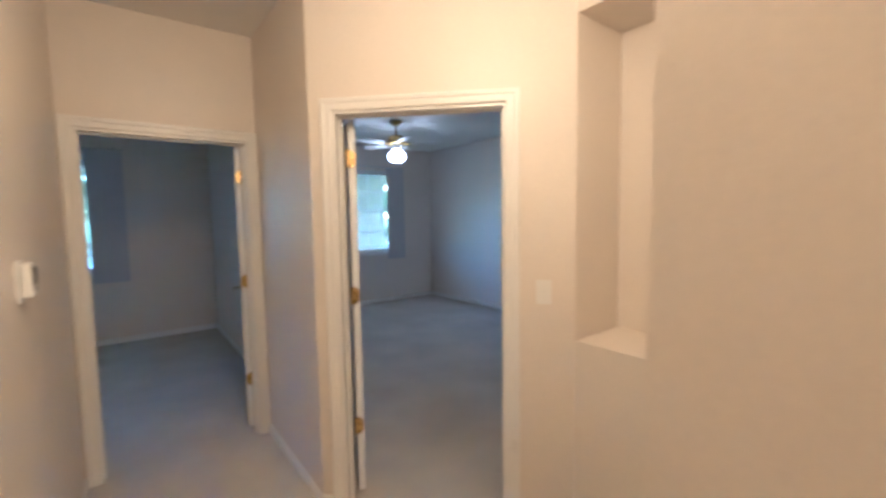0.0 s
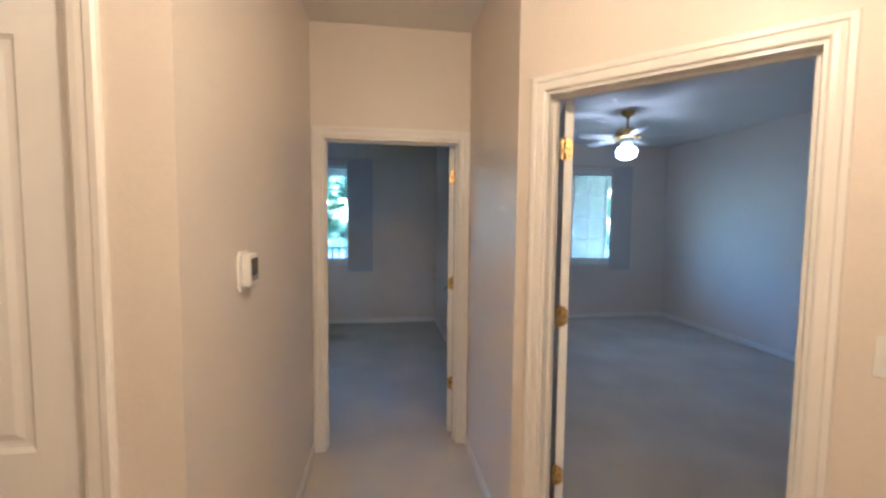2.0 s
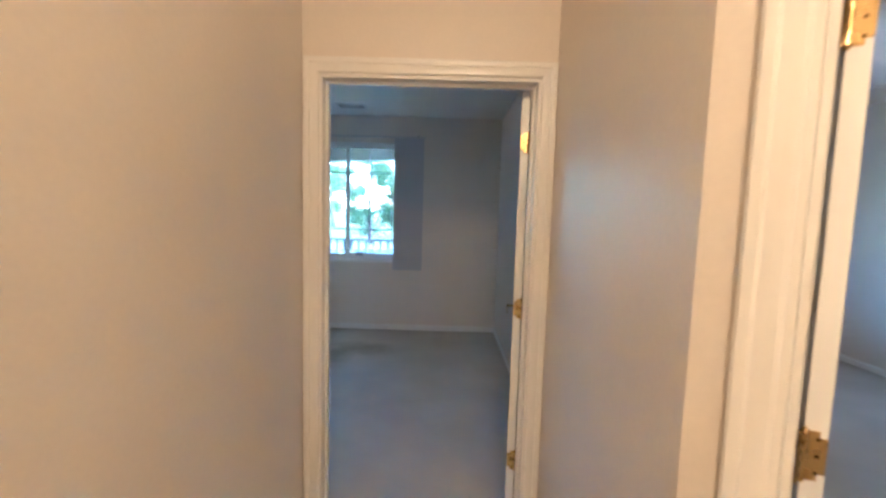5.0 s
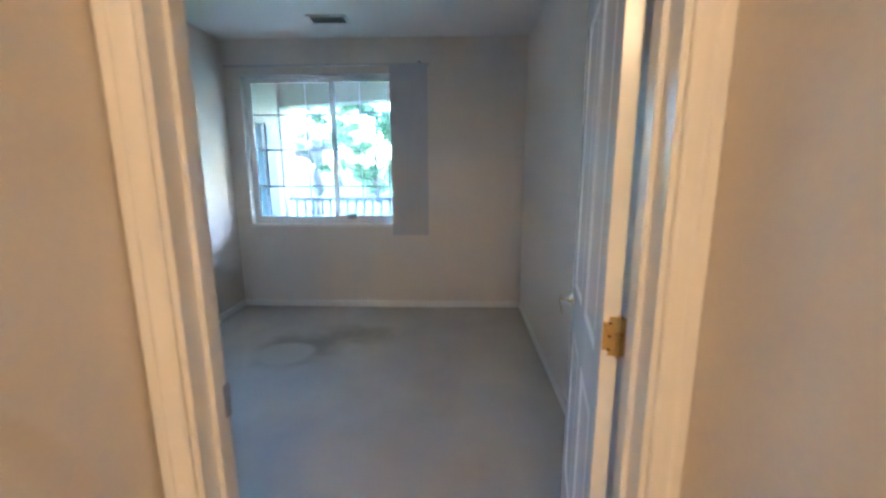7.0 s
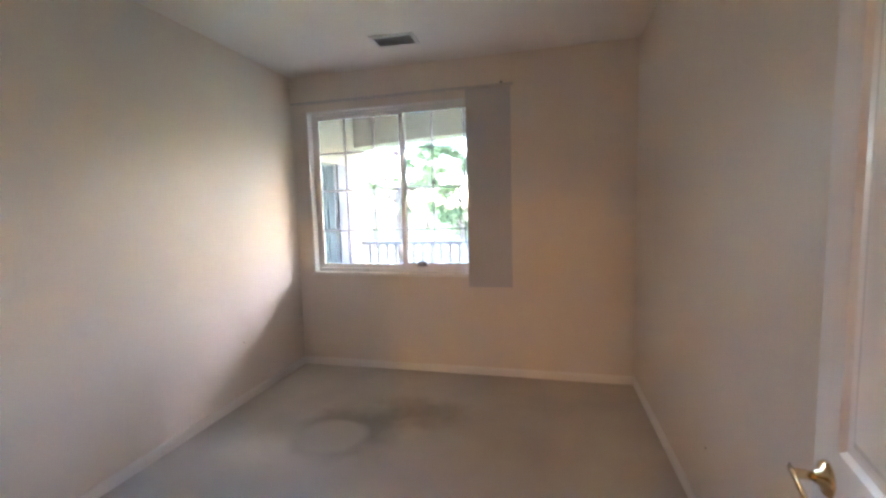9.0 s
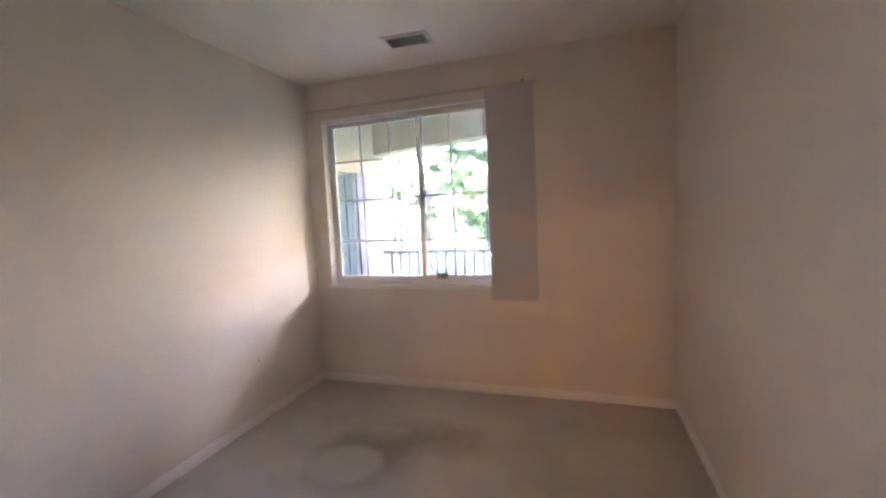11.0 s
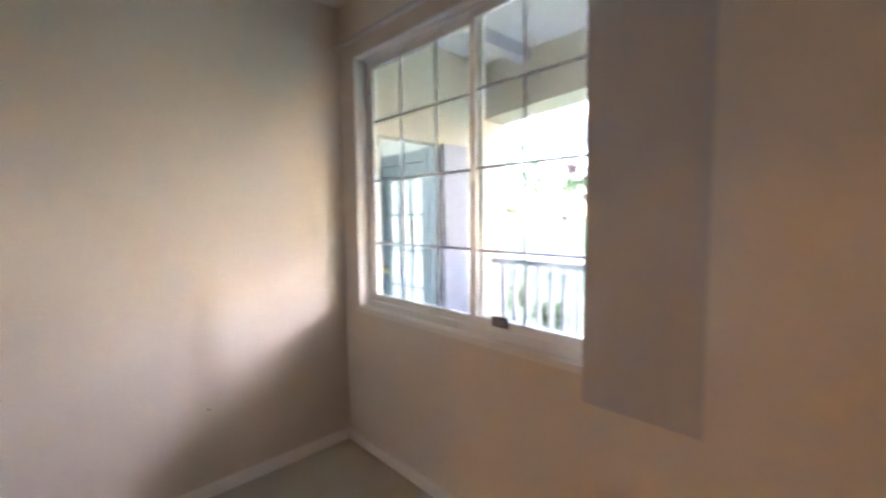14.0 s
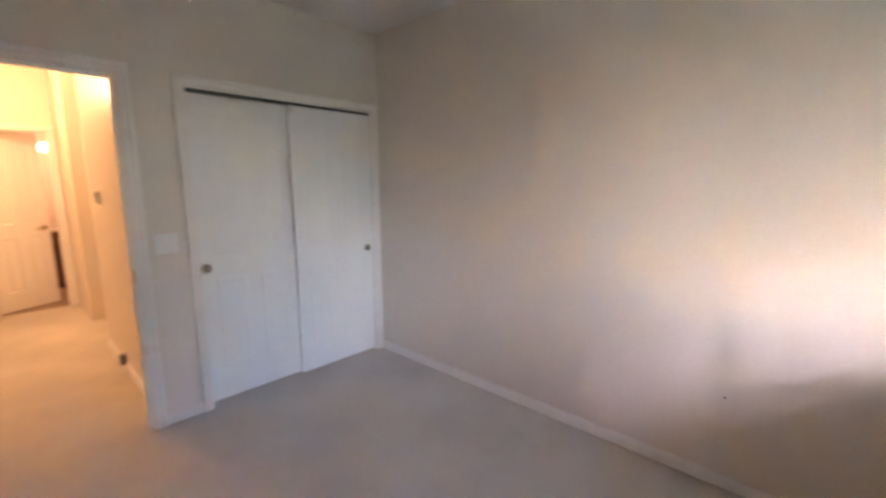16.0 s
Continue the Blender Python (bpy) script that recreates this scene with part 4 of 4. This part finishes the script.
def tree(x, y, z, height, trunk_r, spread, count, mat, label, seed, first=0.35, size=0.09):
    rng = random.Random(seed)
    t = empty("tree", pose(x, y, z), label, "tree", "trees behind the porch")
    bm = bmesh.new()
    pts = [(0.05 * math.sin(k + seed), 0.05 * math.cos(2 * k + seed), height * 0.8 * k / 6 - 0.1) for k in range(7)]
    tube(bm, pts, [trunk_r * (1.25 if k == 0 else 1) * (1 - 0.12 * k) for k in range(7)], 12)
    blobs = []
    for b in range(9):
        h = height * (first + (0.95 - first) * b / 9)
        a = b * 2.4 + seed
        out = spread * rng.uniform(0.45, 1.0) * (1.15 - 0.6 * b / 9)
        tip = Vector((out * math.cos(a), out * math.sin(a), h + 0.25 * out))
        base = Vector((0, 0, h - 0.2 * out))
        tube(bm, [base, base.lerp(tip, 0.5) + Vector((0, 0, 0.08)), tip], [trunk_r * 0.4, trunk_r * 0.22, 0.015], 7)
        for f in (0.55, 0.85, 1.05):
            blobs.append((base.lerp(tip, f) + Vector((rng.uniform(-0.3, 0.3), rng.uniform(-0.3, 0.3), rng.uniform(-0.1, 0.3))), spread * rng.uniform(0.18, 0.36)))
    part("trunk", bm, BARK, t, "rough grey-brown bark", True)
    vs, fs = leaves(rng, blobs, count, size)
    me = bpy.data.meshes.new("crown")
    me.from_pydata(vs, [], fs)
    me.materials.append(mat)
    ob = new("crown", me)
    ob.parent = t
    return t


def shrub(x, y, z, r, count, mat, label, seed):
    rng = random.Random(seed)
    t = empty("shrub", pose(x, y, z), label, "shrub", "shrubs behind the porch")
    blobs = [((rng.uniform(-r, r) * 0.7, rng.uniform(-r, r) * 0.5, r * rng.uniform(0.3, 1.0)), r * rng.uniform(0.25, 0.45)) for _ in range(8)]
    bm = bmesh.new()
    for c, q in blobs:
        tube(bm, [(0, 0, -0.15), (c[0] * 0.5, c[1] * 0.5, c[2] * 0.5), c], [0.02, 0.014, 0.006], 6)
    part("stem", bm, BARK, t)
    vs, fs = leaves(rng, blobs, count, 0.06)
    me = bpy.data.meshes.new("foliage")
    me.from_pydata(vs, [], fs)
    me.materials.append(mat)
    ob = new("foliage", me)
    ob.parent = t


def cut_trunk(x, y, z, height, r, label, seed):
    """A topped tree: stout trunk with a sawn head and a few thin leafy side shoots."""
    rng = random.Random(seed)
    t = empty("tree", pose(x, y, z), label, "tree", "trees behind the porch")
    bm = bmesh.new()
    tube(bm, [(0.02 * math.sin(1.7 * k), 0.02 * math.cos(2.3 * k), height * k / 6 - (0.1 if k == 0 else 0)) for k in range(7)],
         [r * (1.3, 1.08, 1.0, 0.98, 0.96, 0.95, 0.86)[k] for k in range(7)], 14)
    part("trunk", bm, BARK, t, "rough grey-brown bark", True)
    for k in range(7):
        a = 0.9 * k + rng.uniform(-0.3, 0.3)
        h = height * rng.uniform(0.72, 0.97)
        out = rng.uniform(0.7, 1.5)
        root, tip = Vector((0.7 * r * math.cos(a), 0.7 * r * math.sin(a), h)), Vector((out * math.cos(a), out * math.sin(a), h + rng.uniform(-0.1, 0.35)))
        bm = bmesh.new()
        tube(bm, [root, root.lerp(tip, 0.5) + Vector((0, 0, 0.05)), tip], [0.03, 0.018, 0.007], 7)
        limb = part("limb", bm, BARK, t, "", True)
        vs, fs = leaves(rng, [(root.lerp(tip, f), 0.22) for f in (0.6, 0.85, 1.0)], 130, 0.05)
        me = bpy.data.meshes.new("leaf_cluster")
        me.from_pydata(vs, [], fs)
        me.materials.append(LEAF)
        tagged(new("leaf_cluster", me), kind="stuff").parent = limb
    return t


cut_trunk(-2.92, 9.85, -0.35, 2.45, 0.16, "stout topped tree trunk with thin leafy shoots", 1)
tree(-2.6, 16.0, -0.3, 5.6, 0.11, 1.8, 13000, LEAF, "leafy green tree with low branches on the lawn", 2, 0.15, 0.065)
tree(-0.4, 17.0, -0.3, 6.4, 0.12, 2.2, 16000, LEAF, "leafy green tree with low branches on the lawn", 3, 0.15, 0.065)
tree(-5.6, 14.5, -0.3, 4.6, 0.10, 1.6, 4200, LEAF_PINK, "thin tree with mauve leaves and open gaps", 4, 0.35, 0.05)
tree(-9.5, 16.0, -0.2, 4.6, 0.13, 1.9, 1800, LEAF, "leafy green tree on the lawn", 5, 0.3)
tree(-15.0, 14.5, -0.2, 5.0, 0.14, 2.2, 1800, LEAF, "leafy green tree on the lawn", 6, 0.25)
tree(5.2, 22.0, -0.3, 5.0, 0.14, 2.6, 4000, LEAF, "leafy green tree on the lawn", 7, 0.2)
tree(-8.0, 30.0, 0.0, 6.5, 0.18, 3.2, 4500, LEAF, "large green tree beyond the lawn", 8, 0.2, 0.14)
tree(-2.0, 32.0, 0.0, 7.0, 0.18, 3.6, 4800, LEAF, "large green tree beyond the lawn", 9, 0.15, 0.14)
tree(10.0, 32.0, 0.0, 7.0, 0.18, 3.6, 4800, LEAF, "large green tree beyond the lawn", 10, 0.15, 0.14)
# tall trees added on the sunny side so that their crowns filter the low sun
for k, (x, y, h, sp) in enumerate(((3.4, 11.0, 8.6, 2.5), (5.4, 10.2, 8.8, 2.6), (7.4, 10.9, 9.2, 2.7), (9.5, 10.2, 9.0, 2.7), (11.8, 10.8, 9.4, 2.8), (8.6, 13.2, 9.8, 2.8))):
    tree(x, y, -0.3, h, 0.16, sp, 7600, LEAF, "tall leafy tree added to filter the low sun", 40 + k, 0.30, 0.135)
# full trees added along the lawn's far side to block the horizon's glow
for k in range(9):
    a = radians(6 + 8.5 * k)
    d = 21.0 + 1.5 * math.sin(2.1 * k)
    tree(-0.7 + d * math.sin(a), 3.7 + d * math.cos(a), -0.3, 4.9 + 0.5 * math.sin(3.3 * k), 0.12, 2.2, 4200, LEAF, "full leafy green tree added to block the horizon glow", 60 + k, 0.06, 0.18)
for i, (x, y, r) in enumerate(((-3.6, 7.4, 0.55), (-2.2, 7.0, 0.5), (-0.6, 7.2, 0.5), (-5.4, 8.0, 0.6), (1.0, 7.0, 0.55), (2.6, 7.3, 0.5), (4.4, 7.2, 0.55))):
    shrub(x, y, -0.33, r, 900, LEAF, "low green garden shrub beyond the railing", 20 + i)
